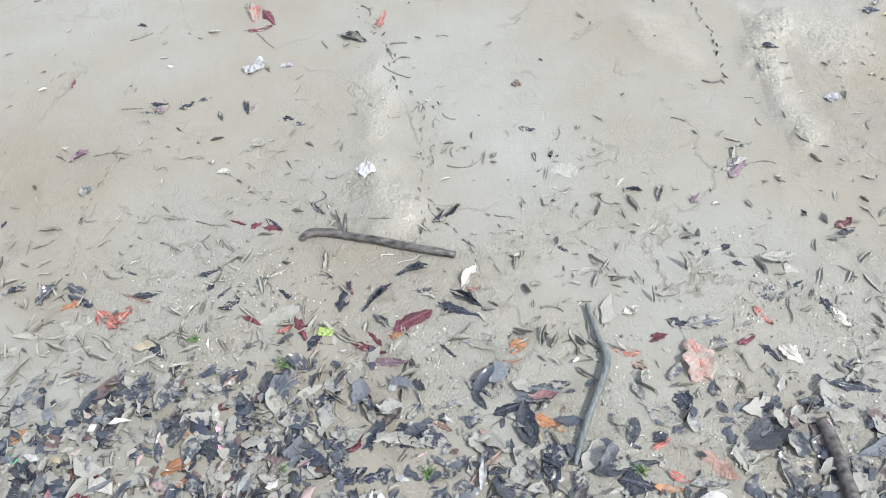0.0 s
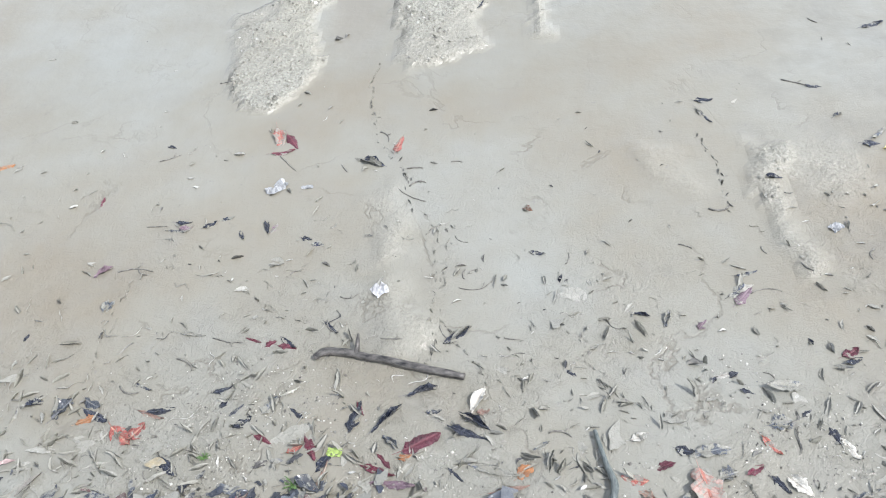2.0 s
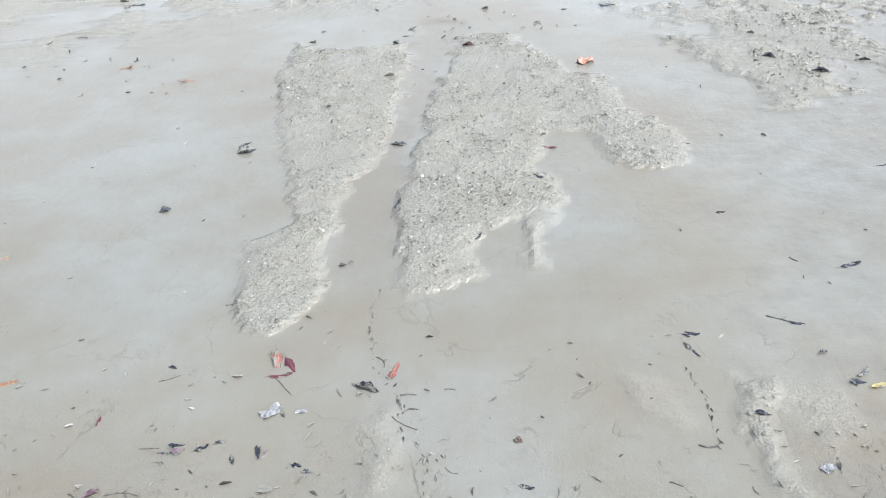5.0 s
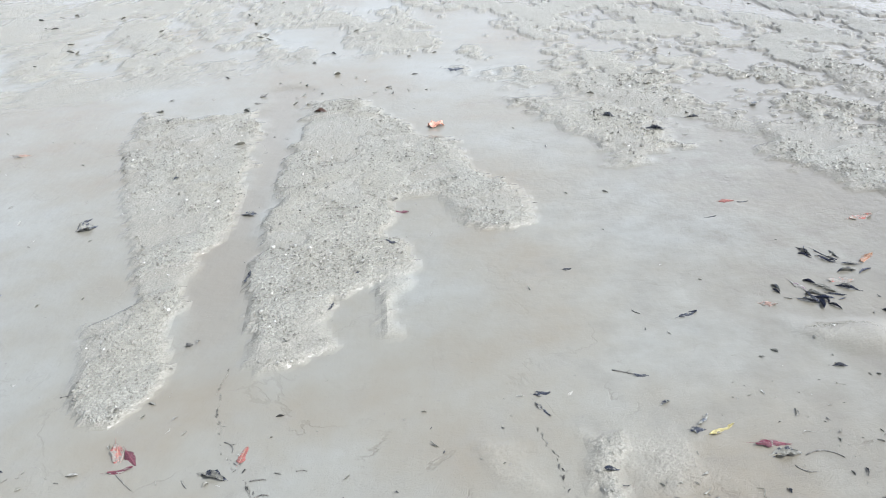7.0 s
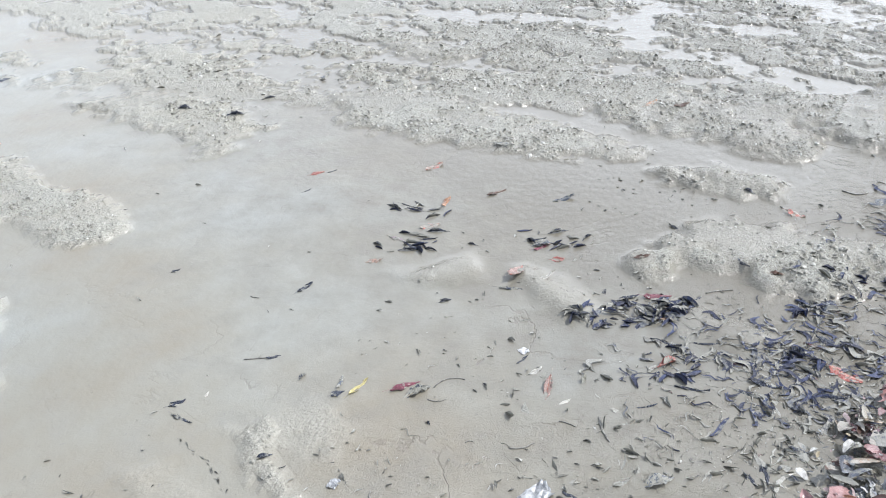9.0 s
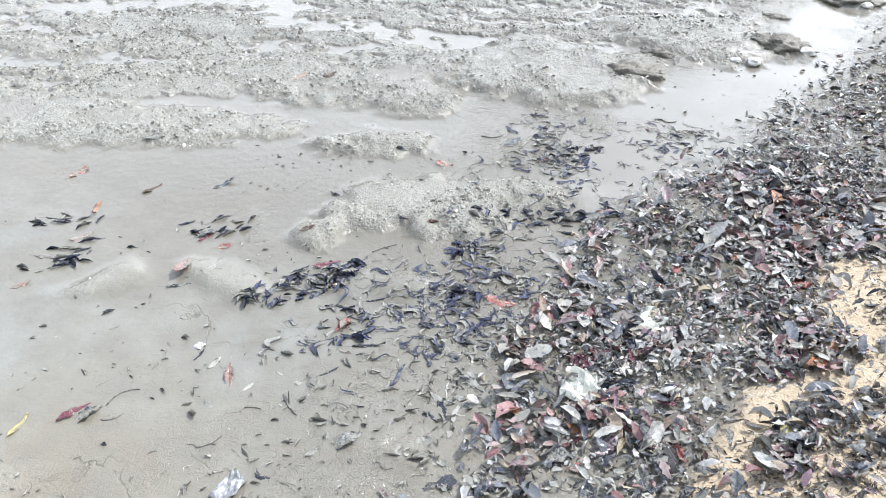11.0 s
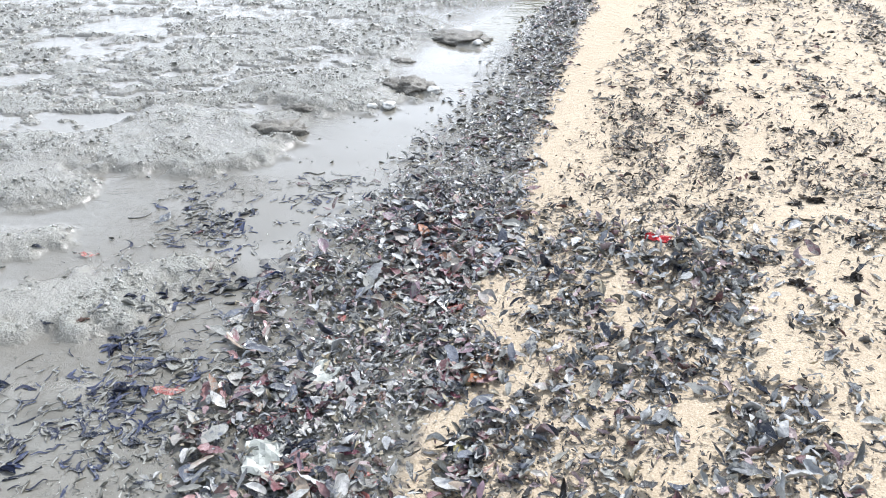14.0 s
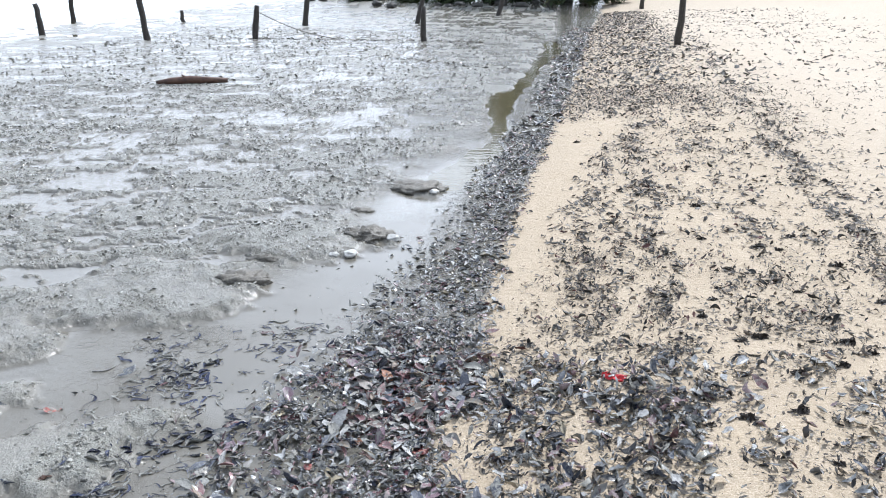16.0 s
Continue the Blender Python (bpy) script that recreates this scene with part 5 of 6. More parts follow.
PURPLE_A = [(0.6, 1.235, 50, 6.2, 3.6), (-0.72, 1.5, 22, 3.5, 2.6), (-0.49, 1.49, 63, 3.5, 1.9), (-0.89, 1.36, 43, 5.7, 2.2), (0.5, 1.16, 54, 3.3, 2.0), (-0.13, 0.79, -5, 9.1, 2.3), (1.59, 2.37, -68, 8.5, 2.8), (2.59, 0.45, -23, 9.5, 6.4), (1.84, 0.46, -8, 9.5, 4.5), (2.78, 0.9, -34, 9.5, 4.7)]
BROWN_A = [(0.14, 1.53, -24, 2.9, 2.2), (-0.68, 0.58, 32, 4.6, 2.8), (0.19, 0.67, 69, 5.6, 1.0), (-0.11, 4.51, -26, 9.5, 3.8), (2.11, 2.47, 1, 9.5, 2.9), (2.18, 1.74, -18, 6.3, 2.4), (2.04, 1.51, -10, 9.5, 4.4), (2.48, 1.43, -26, 6.4, 2.6), (3.4, 2.68, -17, 8.5, 3.8)]
SLATE_A = [(-0.85, 1.25, 89, 4.5, 1.8), (-0.84, 1.25, 73, 3.8, 1.6), (-0.62, 1.16, -11, 7.5, 1.1), (-0.85, 0.97, 60, 6.3, 4.0), (-0.79, 0.98, -29, 4.7, 3.1), (-0.4, 0.97, 62, 4.9, 3.7), (-0.14, 0.88, -44, 5.2, 1.8), (0.15, 0.87, 32, 4.2, 1.4), (0.43, 1.18, 71, 5.6, 1.6), (0.64, 1.0, 4, 9.2, 3.2), (0.61, 0.92, 9, 5.2, 3.5), (0.47, 0.86, 11, 9.2, 2.6), (-0.44, 0.74, 5, 6.4, 2.6), (-0.52, 0.74, 29, 3.3, 2.4), (-0.32, 0.63, 21, 8.3, 4.0), (0.06, 0.82, -14, 10.3, 2.1), (0.17, 0.73, 8, 8.7, 3.2), (-0.07, 0.69, 58, 4.4, 2.4)]
SLATE_B = [(0.11, 0.58, -22, 6.6, 2.3), (0.49, 0.81, 20, 4.5, 3.4), (0.72, 0.77, 24, 6.0, 1.7), (0.53, 0.65, 33, 6.7, 3.9), (0.37, 0.67, -28, 6.6, 4.4), (0.31, 0.58, 9, 8.2, 2.1), (-0.25, 0.6, -63, 5.9, 3.1), (0.22, 0.55, 47, 4.0, 2.4), (-1.21, 2.77, 31, 5.6, 4.2), (2.29, 2.27, -11, 9.5, 3.4), (2.0, 2.04, -16, 9.5, 3.2), (1.04, 1.77, -134, 6.8, 1.8), (1.42, 1.05, -3, 5.1, 2.2), (1.49, 1.0, -16, 9.4, 4.0), (2.48, 1.23, 1, 7.8, 5.0), (3.27, 1.55, -22, 9.5, 6.8), (2.41, 2.82, -55, 9.5, 4.5), (2.85, 0.27, -45, 9.0, 6.8)]
SLATE_C = [(1.73, 0.54, -32, 9.1, 6.8), (1.84, 0.71, -10, 7.3, 4.8), (3.3, 0.79, -55, 9.5, 7.1), (3.47, 0.4, -42, 9.5, 7.1), (1.92, 0.53, -38, 8.3, 5.4)]
ORANGE_A = [(-1.32, 1.77, 20, 5.5, 3.2), (-1.7, 2.45, 10, 5.0, 3.4), (-0.79, 0.94, 29, 4.0, 3.0), (-0.81, 0.65, 46, 4.6, 2.6), (-0.49, 0.59, 19, 6.0, 3.0), (-0.47, 0.56, 20, 5.5, 1.7), (-0.36, 0.6, 50, 3.2, 2.3), (0.12, 0.82, 43, 4.2, 2.9), (0.17, 0.66, -30, 6.5, 2.8), (-0.11, 0.85, 22, 2.8, 2.0), (0.36, 0.54, -6, 4.9, 1.9), (-2.06, 4.48, 21, 7.2, 5.4), (1.9, 2.52, 38, 9.5, 3.2), (2.02, 1.46, -12, 6.8, 1.9), (3.31, 2.8, 10, 9.5, 5.9), (1.84, 0.54, -96, 6.8, 4.5)]
TAN_A = [(-0.65, 0.95, -20, 7.0, 1.4), (0.04, 0.95, 15, 2.8, 1.8), (-0.49, 0.65, -16, 5.8, 1.9), (0.09, 0.78, 11, 7.9, 1.3), (-0.02, 0.66, -32, 4.7, 1.3), (0.07, 0.63, -40, 5.6, 1.6), (0.06, 0.58, 45, 7.6, 1.9), (-0.27, 0.81, 72, 6.3, 1.0), (0.34, 0.77, -28, 3.7, 1.9), (0.45, 0.58, -42, 7.4, 4.2), (-1.61, 4.21, 5, 9.5, 3.0), (1.44, 2.29, -24, 6.5, 3.2), (2.02, 0.03, -31, 8.1, 3.4)]
PINK_A_VEINED = [(0.45, 0.77, -80, 10.4, 6.2)]
PINK_A = [(1.79, 1.93, 25, 9.5, 6.0), (1.5, 1.42, -138, 9.5, 2.7)]
YELLOW_A = [(1.07, 1.72, 23, 8.6, 1.9), (2.08, 0.09, -115, 7.3, 5.5)]
TWIGS_A = [(-0.84, 1.78, 24, 6.1, 0.7), (-0.5, 1.74, -50, 8.4, 0.6), (-0.8, 1.51, 0, 5.3, 0.6), (-0.81, 1.36, -1, 8.7, 0.7), (-0.79, 1.35, -27, 3.5, 0.6), (-0.41, 1.34, 23, 2.7, 0.5), (-0.15, 1.59, -32, 8.1, 0.7), (-0.04, 1.72, -5, 2.9, 0.7), (-0.34, 1.71, -58, 3.3, 0.8), (-0.15, 1.7, 1, 4.3, 0.9), (-0.14, 1.64, 20, 4.4, 0.9), (-0.24, 1.84, -60, 5.2, 0.8), (-0.02, 1.43, -34, 3.7, 0.5), (0.23, 1.36, 76, 3.5, 0.6), (-0.01, 1.32, 86, 2.9, 0.6), (0.01, 1.33, 21, 1.6, 0.5), (0.02, 1.28, 14, 7.8, 0.5), (-0.09, 1.47, 42, 4.7, 0.5)]
TWIGS_B = [(0.6, 1.51, 11, 5.4, 1.0), (0.5, 1.39, -26, 3.2, 0.7), (0.67, 1.37, -70, 2.3, 0.7), (0.75, 1.31, -54, 3.5, 0.8), (0.9, 1.35, -109, 3.2, 0.7), (0.65, 1.25, 4, 6.6, 0.5), (-0.53, 1.14, -11, 7.3, 0.6), (-0.61, 1.08, -37, 5.2, 0.8), (-0.72, 1.01, -19, 5.0, 0.8), (-0.27, 1.26, 12, 4.2, 0.6), (-0.3, 1.17, -47, 4.5, 0.7), (-0.16, 1.13, -9, 5.0, 0.6), (-0.05, 1.15, -62, 4.0, 0.6), (0.1, 1.13, -7, 3.6, 0.6), (0.19, 0.9, -12, 4.4, 0.9), (0.32, 1.16, -27, 4.0, 0.5), (0.61, 1.03, -38, 2.4, 0.6), (-0.62, 0.81, -41, 2.9, 0.6)]
TWIGS_C = [(-0.51, 0.77, 3, 4.9, 0.7), (1.01, 2.31, -51, 3.2, 0.8), (-0.76, 2.13, 0, 3.9, 0.7), (1.29, 1.6, -12, 9.3, 0.8), (1.22, 1.55, -32, 5.3, 0.6), (0.89, 2.0, -25, 8.1, 0.8), (1.45, 1.28, -63, 4.6, 0.8), (1.51, 1.21, -116, 9.1, 1.2), (1.3, 1.28, -18, 6.8, 0.9), (2.27, 1.48, -23, 9.3, 1.0), (3.27, 1.65, -46, 9.5, 1.3), (1.2, 1.37, -28, 2.2, 0.6)]
LEAF_SETS = [(BLACK_A, "black", "blackened wet leaf lying on grey mud"),
             (BLACK_B, "black", "blackened wet leaf lying on grey mud"),
             (BLACK_C, "black", "blackened wet leaf lying on grey mud"),
             (BLACK_D, "black", "blackened wet leaf lying on grey mud"),
             (BLACK_E, "black", "blackened wet leaf lying on grey mud"),
             (BLACK_F, "black", "blackened wet leaf lying on grey mud"),
             (BLACK_G, "black", "blackened wet leaf lying on grey mud"),
             (BLACK_H, "black", "blackened wet leaf lying on grey mud"),
             (BLACK_I, "black", "blackened wet leaf lying on grey mud"),
             (RED_A, "red", "bright red fallen leaf on wet mud"),
             (RED_B, "red", "bright red fallen leaf on wet mud"),
             (MAROON_A, "maroon", "dark maroon leaf curled on wet mud"),
             (MAROON_B, "maroon", "dark maroon leaf curled on wet mud"),
             (PALE_A, "pale", "bleached white curled leaf on mud"),
             (PURPLE_A, "purple", "dull purple grey leaf lying on mud"),
             (BROWN_A, "brown", "dark brown curled leaf on the mud"),
             (SLATE_A, "slate", "slate grey leaf with a film of silt"),
             (SLATE_B, "slate", "slate grey leaf with a film of silt"),
             (SLATE_C, "slate", "slate grey leaf with a film of silt"),
             (ORANGE_A, "orange", "orange brown fallen leaf on the mud"),
             (TAN_A, "tan", "pale tan dry leaf curled on mud"),
             (PINK_A_VEINED, "pink", "large pinkish leaf with strong red veins"),
             (PINK_A, "pink", "pale pink leaf with red stripes"),
             (YELLOW_A, "yellow", "pale yellow curled leaf on the mud")]
TWIG_SETS = [TWIGS_A, TWIGS_B, TWIGS_C]

for rows, colour, label in LEAF_SETS:
    for x, y, h, L, W in rows:
        if colour == "black" and x > 1.4 and y > 1.15:
            W *= 0.5
        leaf(x, y, h, L, W, colour, label)
# brighter leaves lying on top of the drift
DRIFT_LEAVES = (("maroon", "dark maroon leaf on the leaf drift"), ("slate", "slate grey wet leaf on the leaf drift"), ("pink", "faded pink leaf on the leaf drift"), ("tan", "pale tan leaf on the leaf drift"),
                ("pale", "bleached leaf on the leaf drift"), ("brown", "dark brown leaf on the leaf drift"), ("maroon", "dark maroon leaf on the leaf drift"), ("purple", "dull purple leaf on the leaf drift"), ("slate", "slate grey wet leaf on the leaf drift"), ("red", "dull red leaf on the leaf drift"))
drift_rnd = random.Random(21)
placed = 0
while placed < 150:
    x, y = drift_rnd.uniform(1.75, 3.7), drift_rnd.uniform(0.05, 0.9)
    if on_drift(x, y) > drift_rnd.uniform(0.4, 1.0):
        colour, label = DRIFT_LEAVES[placed % 10]
        leaf(x, y, drift_rnd.uniform(0, 360), drift_rnd.uniform(4.5, 8.5), drift_rnd.uniform(2.0, 3.6), colour, label, None, "leaves on the leaf drift", "drift_leaf")
        placed += 1
for rows in TWIG_SETS:
    for x, y, h, L, W in rows:
        twig(x, y, h, L, W)



def sprig(x, y, r, seed):
    """A small sprig of weed: thin bent stems with narrow leaves."""
    rnd = random.Random(seed)
    z = float(height(x, y))
    root = new("weed_sprig", None)
    root.location = (x, y, z)
    for k in range(9):
        a = 2 * math.pi * k / 9 + rnd.uniform(-0.4, 0.4)
        reach, up = r * rnd.uniform(0.6, 1.2), r * rnd.uniform(0.25, 0.7)
        tip = Vector((math.cos(a) * reach, math.sin(a) * reach, up))
        part("stem", *tube([(0, 0, 0), tip * 0.5 + Vector((0, 0, 0.25 * r)), tip], [0.0012, 0.0009, 0.0005], 5), M_SPRIG, root)
        for q in (0.5, 0.75, 1.0):
            pts, faces = blade(0.35, 0.5, 0.4, 0.2, 3, 2, 0.2, seed + k)
            m = Matrix.Translation(tip * q + Vector((0, 0, 0.12 * r))) @ pose(0, 0, 0, rnd.uniform(-40, 40), rnd.uniform(-40, 20), math.degrees(a) + rnd.uniform(-60, 60)).to_3x3().to_4x4()
            part("leaf", [m @ (Vector(p) * r * 0.55) for p in pts], faces, M_SPRIG, root)
    return tagged(root, "small sprig of fresh green weed on mud", "weed", "green sprigs among the leaves")


for k, (x, y, r) in enumerate(((-0.51, 0.85, 0.011), (-0.32, 0.79, 0.017), (-0.04, 0.57, 0.014), (-0.3, 0.58, 0.012), (0.32, 0.57, 0.014))):
    sprig(x, y, r, 500 + k)

# scraps among the leaves
scrap("plastic_scrap", -0.43, 1.64, 6, 3.4, 1.5, M_FILM, "crumpled clear plastic scrap on the mud", "litter", 0.35, 1)
scrap("plastic_scrap", -0.2, 1.27, 36, 3.8, 4.2, M_WHITE, "crumpled white plastic scrap on the mud", "litter", 0.35, 2)
scrap("plastic_scrap", 1.55, 1.59, -8, 3.1, 3.1, M_WHITE, "crumpled white plastic scrap on the mud", "litter", 0.35, 3)
scrap("plastic_scrap", 1.75, 0.67, -20, 5.1, 4.2, M_WHITE, "crumpled white plastic scrap on the mud", "litter", 0.35, 4)
scrap("grey_sheet", -0.51, 1.64, 46, 6.5, 4.0, M_FILM, "crumpled thin grey sheet on mud", "litter", 0.4, 5)
# this crumpled sheet stands in for a small round grey shell
scrap("grey_sheet", 0.845, 1.435, 36, 3.4, 2.8, M_FILM, "crumpled thin grey sheet on mud", "litter", 0.4, 6)
scrap("grey_sheet", 1.22, 1.13, 4, 10.3, 6.0, M_FILM, "crumpled thin grey sheet on mud", "litter", 0.4, 7)
scrap("plastic_strip", -0.42, 0.64, -66, 7.0, 1.5, M_PINK, "creased pink plastic strip among dark leaves", "litter", 0.15, 8)
scrap("plastic_scrap", -0.8, 0.61, 21, 1.7, 1.8, M_GREEN, "small emerald green plastic scrap on mud", "litter", 0.3, 9)
scrap("leaf_scrap", -0.25, 0.86, -4, 3.3, 2.1, M_LIME, "small lime green leaf scrap on mud", "leaf", 0.3, 10)
scrap("plastic_bag", 2.35, 0.58, -32, 15.1, 10.0, M_BAG, "crumpled greenish white plastic bag among leaves", "bag", 0.35, 11)
scrap("wrapper", 3.3, -0.43, -112, 10.7, 5.9, M_RED, "crumpled red wrapper lying on the sand", "litter", 0.35, 12)
scrap("leaf_scrap", 0.5, 4.19, 30, 9, 6.5, M_CURL, "curled orange pink leaf lying on the mud mat", "leaf", 0.6, 14)
scrap("plastic_sheet", 1.99, 0.61, 20, 14, 11, M_BAG, "crumpled greyish white plastic sheet on leaf litter", "litter", 0.3, 13)

# sticks on the mud
def stick(name, spots, radii, mat, label, rough=0.12, twig_at=None):
    path = []
    ends = [Vector(p) for p in (spots[0], *spots, spots[-1])]
    for p0, p1, p2, p3 in zip(ends, ends[1:], ends[2:], ends[3:]):
        for k in range(6):
            s = k / 6
            path.append(tuple(0.5 * (2 * p1 + (p2 - p0) * s + (2 * p0 - 5 * p1 + 4 * p2 - p3) * s * s + (3 * p1 - p0 - 3 * p2 + p3) * s ** 3)))
    path.append(spots[-1])
    n = len(path) - 1
    rad = [float(np.interp(i / n, np.linspace(0, 1, len(radii)), radii)) for i in range(n + 1)]
    pts = [(x, y, float(height(x, y)) + 0.85 * r + (0.006 if name == "root" else 0.0)) for (x, y), r in zip(path, rad)]
    ob = part(name, *tube(pts, rad, 10, rough, 4), mat)
    if twig_at:
        a, b = Vector((*twig_at[0], 0.012)), Vector((*twig_at[1], 0.03))
        part("stub", *tube([a, (a + b) / 2, b], [0.006, 0.005, 0.003], 6, 0.1), mat, ob)
    return tagged(ob, label, "stick")


stick("stick", [(-0.325, 1.085), (-0.28, 1.1), (-0.12, 1.06), (0.0, 1.03)], [0.006, 0.0095, 0.009, 0.0085, 0.007], M_BARK, "grey bare stick with knots lying on wet mud", twig_at=((-0.232, 1.09), (-0.23, 1.13)))
stick("root", [(0.255, 0.9), (0.27, 0.83), (0.282, 0.78), (0.262, 0.72), (0.24, 0.67), (0.222, 0.62), (0.21, 0.58)], [0.004, 0.0055, 0.0075, 0.0075, 0.0065, 0.0055, 0.004], M_ROOT, "curved greenish grey root lying among leaves", 0.06)
stick("stick", [(0.632, 0.655), (0.642, 0.6), (0.648, 0.52), (0.655, 0.47)], [0.011, 0.0125, 0.012, 0.01], M_BARK, "thick dark wet stick half buried in mud", 0.08)

# wet mud lumps by the gully, their glint painted as a pale colour
for x, y, r, sd in ((4.83, 1.08, 0.04, 1), (4.87, 0.99, 0.055, 2), (5.2, 0.8, 0.06, 3), (6.42, 0.72, 0.05, 5)):
    boulder("stone", x, y, (r * 1.8, r * 1.4, r * 0.7), M_GLINT_MUD, "pale wet mud lump at the edge of the gully", "stone", sd, group="stones by the gully")

# crumbling mud banks, steep towards the sand
def mud_bank(x, y, deep, wide, tall, turn, seed):
    bm = bmesh.new()
    bmesh.ops.create_icosphere(bm, subdivisions=4, radius=1.0)
    for v in bm.verts:
        d = v.co.normalized()
        k = 1 + 0.4 * noise.noise(d * 1.7 + Vector((seed, 0, 0))) + 0.25 * noise.noise(d * 5 + Vector((0, seed, 0))) + 0.3 * noise.noise(d * 13 + Vector((0, 0, seed)))
        lean = -0.1 * max(0.0, d.z) * deep
        v.co = Vector((d.x * deep * k + lean, d.y * wide * k, d.z * tall * k))
    me = bpy.data.meshes.new("mud_bank")
    bm.to_mesh(me)
    bm.free()
    me.materials.append(M_CLOD)
    me.polygons.foreach_set("use_smooth", [True] * len(me.polygons))
    ob = new("mud_bank", me)
    ob.matrix_basis = pose(x, y, float(height(x, y)) - 0.5 * tall, 0, 0, turn)
    return tagged(ob, "crumbling brown-grey mud bank with an undercut edge", "mud bank", "mud banks by the gully")


for k, (x, y, deep, wide, tall, turn) in enumerate(((4.36, 1.47, 0.12, 0.17, 0.055, 12), (4.72, 1.44, 0.07, 0.1, 0.035, 5), (5.26, 0.97, 0.14, 0.16, 0.06, 0), (6.58, 0.9, 0.2, 0.24, 0.055, 0), (5.82, 1.14, 0.06, 0.08, 0.035, 0))):
    mud_bank(x, y, deep, wide, tall, turn, 5 + 3 * k)

# ---- posts, log and rope in the bay ----
def post(x, y, tall, lean_x, lean_y, r, label, seed):
    z = float(height(x, y))
    rnd = random.Random(seed)
    path = [(x + lean_x * k + 0.02 * rnd.uniform(-1, 1), y + lean_y * k + 0.02 * rnd.uniform(-1, 1), z - 0.15 + (tall + 0.15) * k) for k in (0, 0.15, 0.3, 0.5, 0.7, 0.85, 1)]
    ob = part("mooring_post", *tube(path, [r * 1.15, r * 1.1, r, r, r * 0.95, r * 0.9, r * 0.75], 9, 0.12, seed), M_POST)
    return tagged(ob, label, "post", "posts in the bay")


for k, (x, y, tall, lx, ly, r) in enumerate(((20.18, 12.52, 0.75, 0.0, 0.08, 0.07), (25.0, 14.53, 1.1, 0, 0.0, 0.07), (19.17, 9.27, 1.25, 0.0, 0.16, 0.07), (25.9, 11.4, 0.35, 0, 0.05, 0.06), (20.07, 7.03, 0.76, 0, -0.1, 0.07),
                                             (25.04, 7.26, 1.2, 0.1, -0.12, 0.08), (20.05, 2.94, 0.78, 0, 0.0, 0.065), (26.72, 4.25, 1.2, 0.1, -0.35, 0.07), (32.18, 2.11, 1.1, 0, -0.3, 0.08), (35.16, -3.34, 1.6, 0, 0, 0.08))):
    post(x, y, tall, lx, ly, r, "weathered dark wooden post standing in shallow water", k)
post(18.34, -2.56, 1.9, 0.0, -0.1, 0.065, "tall dark wooden post standing in the sand", 31)
rope = [(20.07 + 0.02 * k, 6.93 - 0.19 * k, 0.62 - 0.062 * k - 0.10 * math.sin(math.pi * k / 10)) for k in range(11)]
tagged(part("rope", *tube(rope, [0.012] * 11, 6), M_ROPE), "slack old rope running down from a post", "rope")
log_z = float(height(11.92, 5.0))
log = part("driftwood_log", *tube([(11.77, 5.5, log_z + 0.02), (11.82, 5.3, log_z + 0.04), (11.9, 5.05, log_z + 0.055), (11.98, 4.85, log_z + 0.045), (12.08, 4.56, log_z + 0.04)], [0.025, 0.048, 0.058, 0.046, 0.03], 10, 0.22, 2), M_LOG)
part("branch_stub", *tube([(11.88, 5.1, log_z + 0.08), (11.87, 5.16, log_z + 0.13)], [0.02, 0.01], 6), M_LOG, log)
tagged(log, "brown driftwood log lying on the wet mudflat", "log")

# a wrack line, then bits standing in for a thin dark-reflecting water line
for x0, y0, x1, y1, n, seed in ((20.0, 8.2, 20.1, 1.4, 300, 1), (16.6, 3.4, 14.6, 0.6, 60, 2)):
    k = rng.random(n)
    px, py = x0 + (x1 - x0) * k + rng.normal(0, 0.06, n), y0 + (y1 - y0) * k
    scatter_mesh("wrack_line", SLIVERS, rows_for(px, py, (0.03, 0.10), (0.12, 0.35), len(SLIVERS), 0.006, 0.2), M_BITS, "low dark line of plant bits across the mudflat", "wrack", 0.2)

# rocks and trees at the far end of the bay
for k, (x, y, w, h) in enumerate(((37.0, 10.3, 0.9, 0.35), (34.8, 6.9, 1.0, 0.5), (35.6, 4.6, 0.7, 0.3), (35.9, 3.6, 1.2, 0.4), (36.4, 1.9, 1.4, 0.5), (37.2, 0.6, 1.0, 0.45), (38.2, -0.8, 1.3, 0.5), (37.0, 2.6, 0.9, 0.4))):
    for side in (-0.35, 0.3):
        boulder("rock", x + 0.5 * side, y + side * w, (w * 0.35, w * (0.3 + 0.3 * abs(side)), h * 0.5), M_ROCK, "dark wet rock on the far shore", "rock", k + 10 + 20 * (side > 0), group="rocks on the far shore")


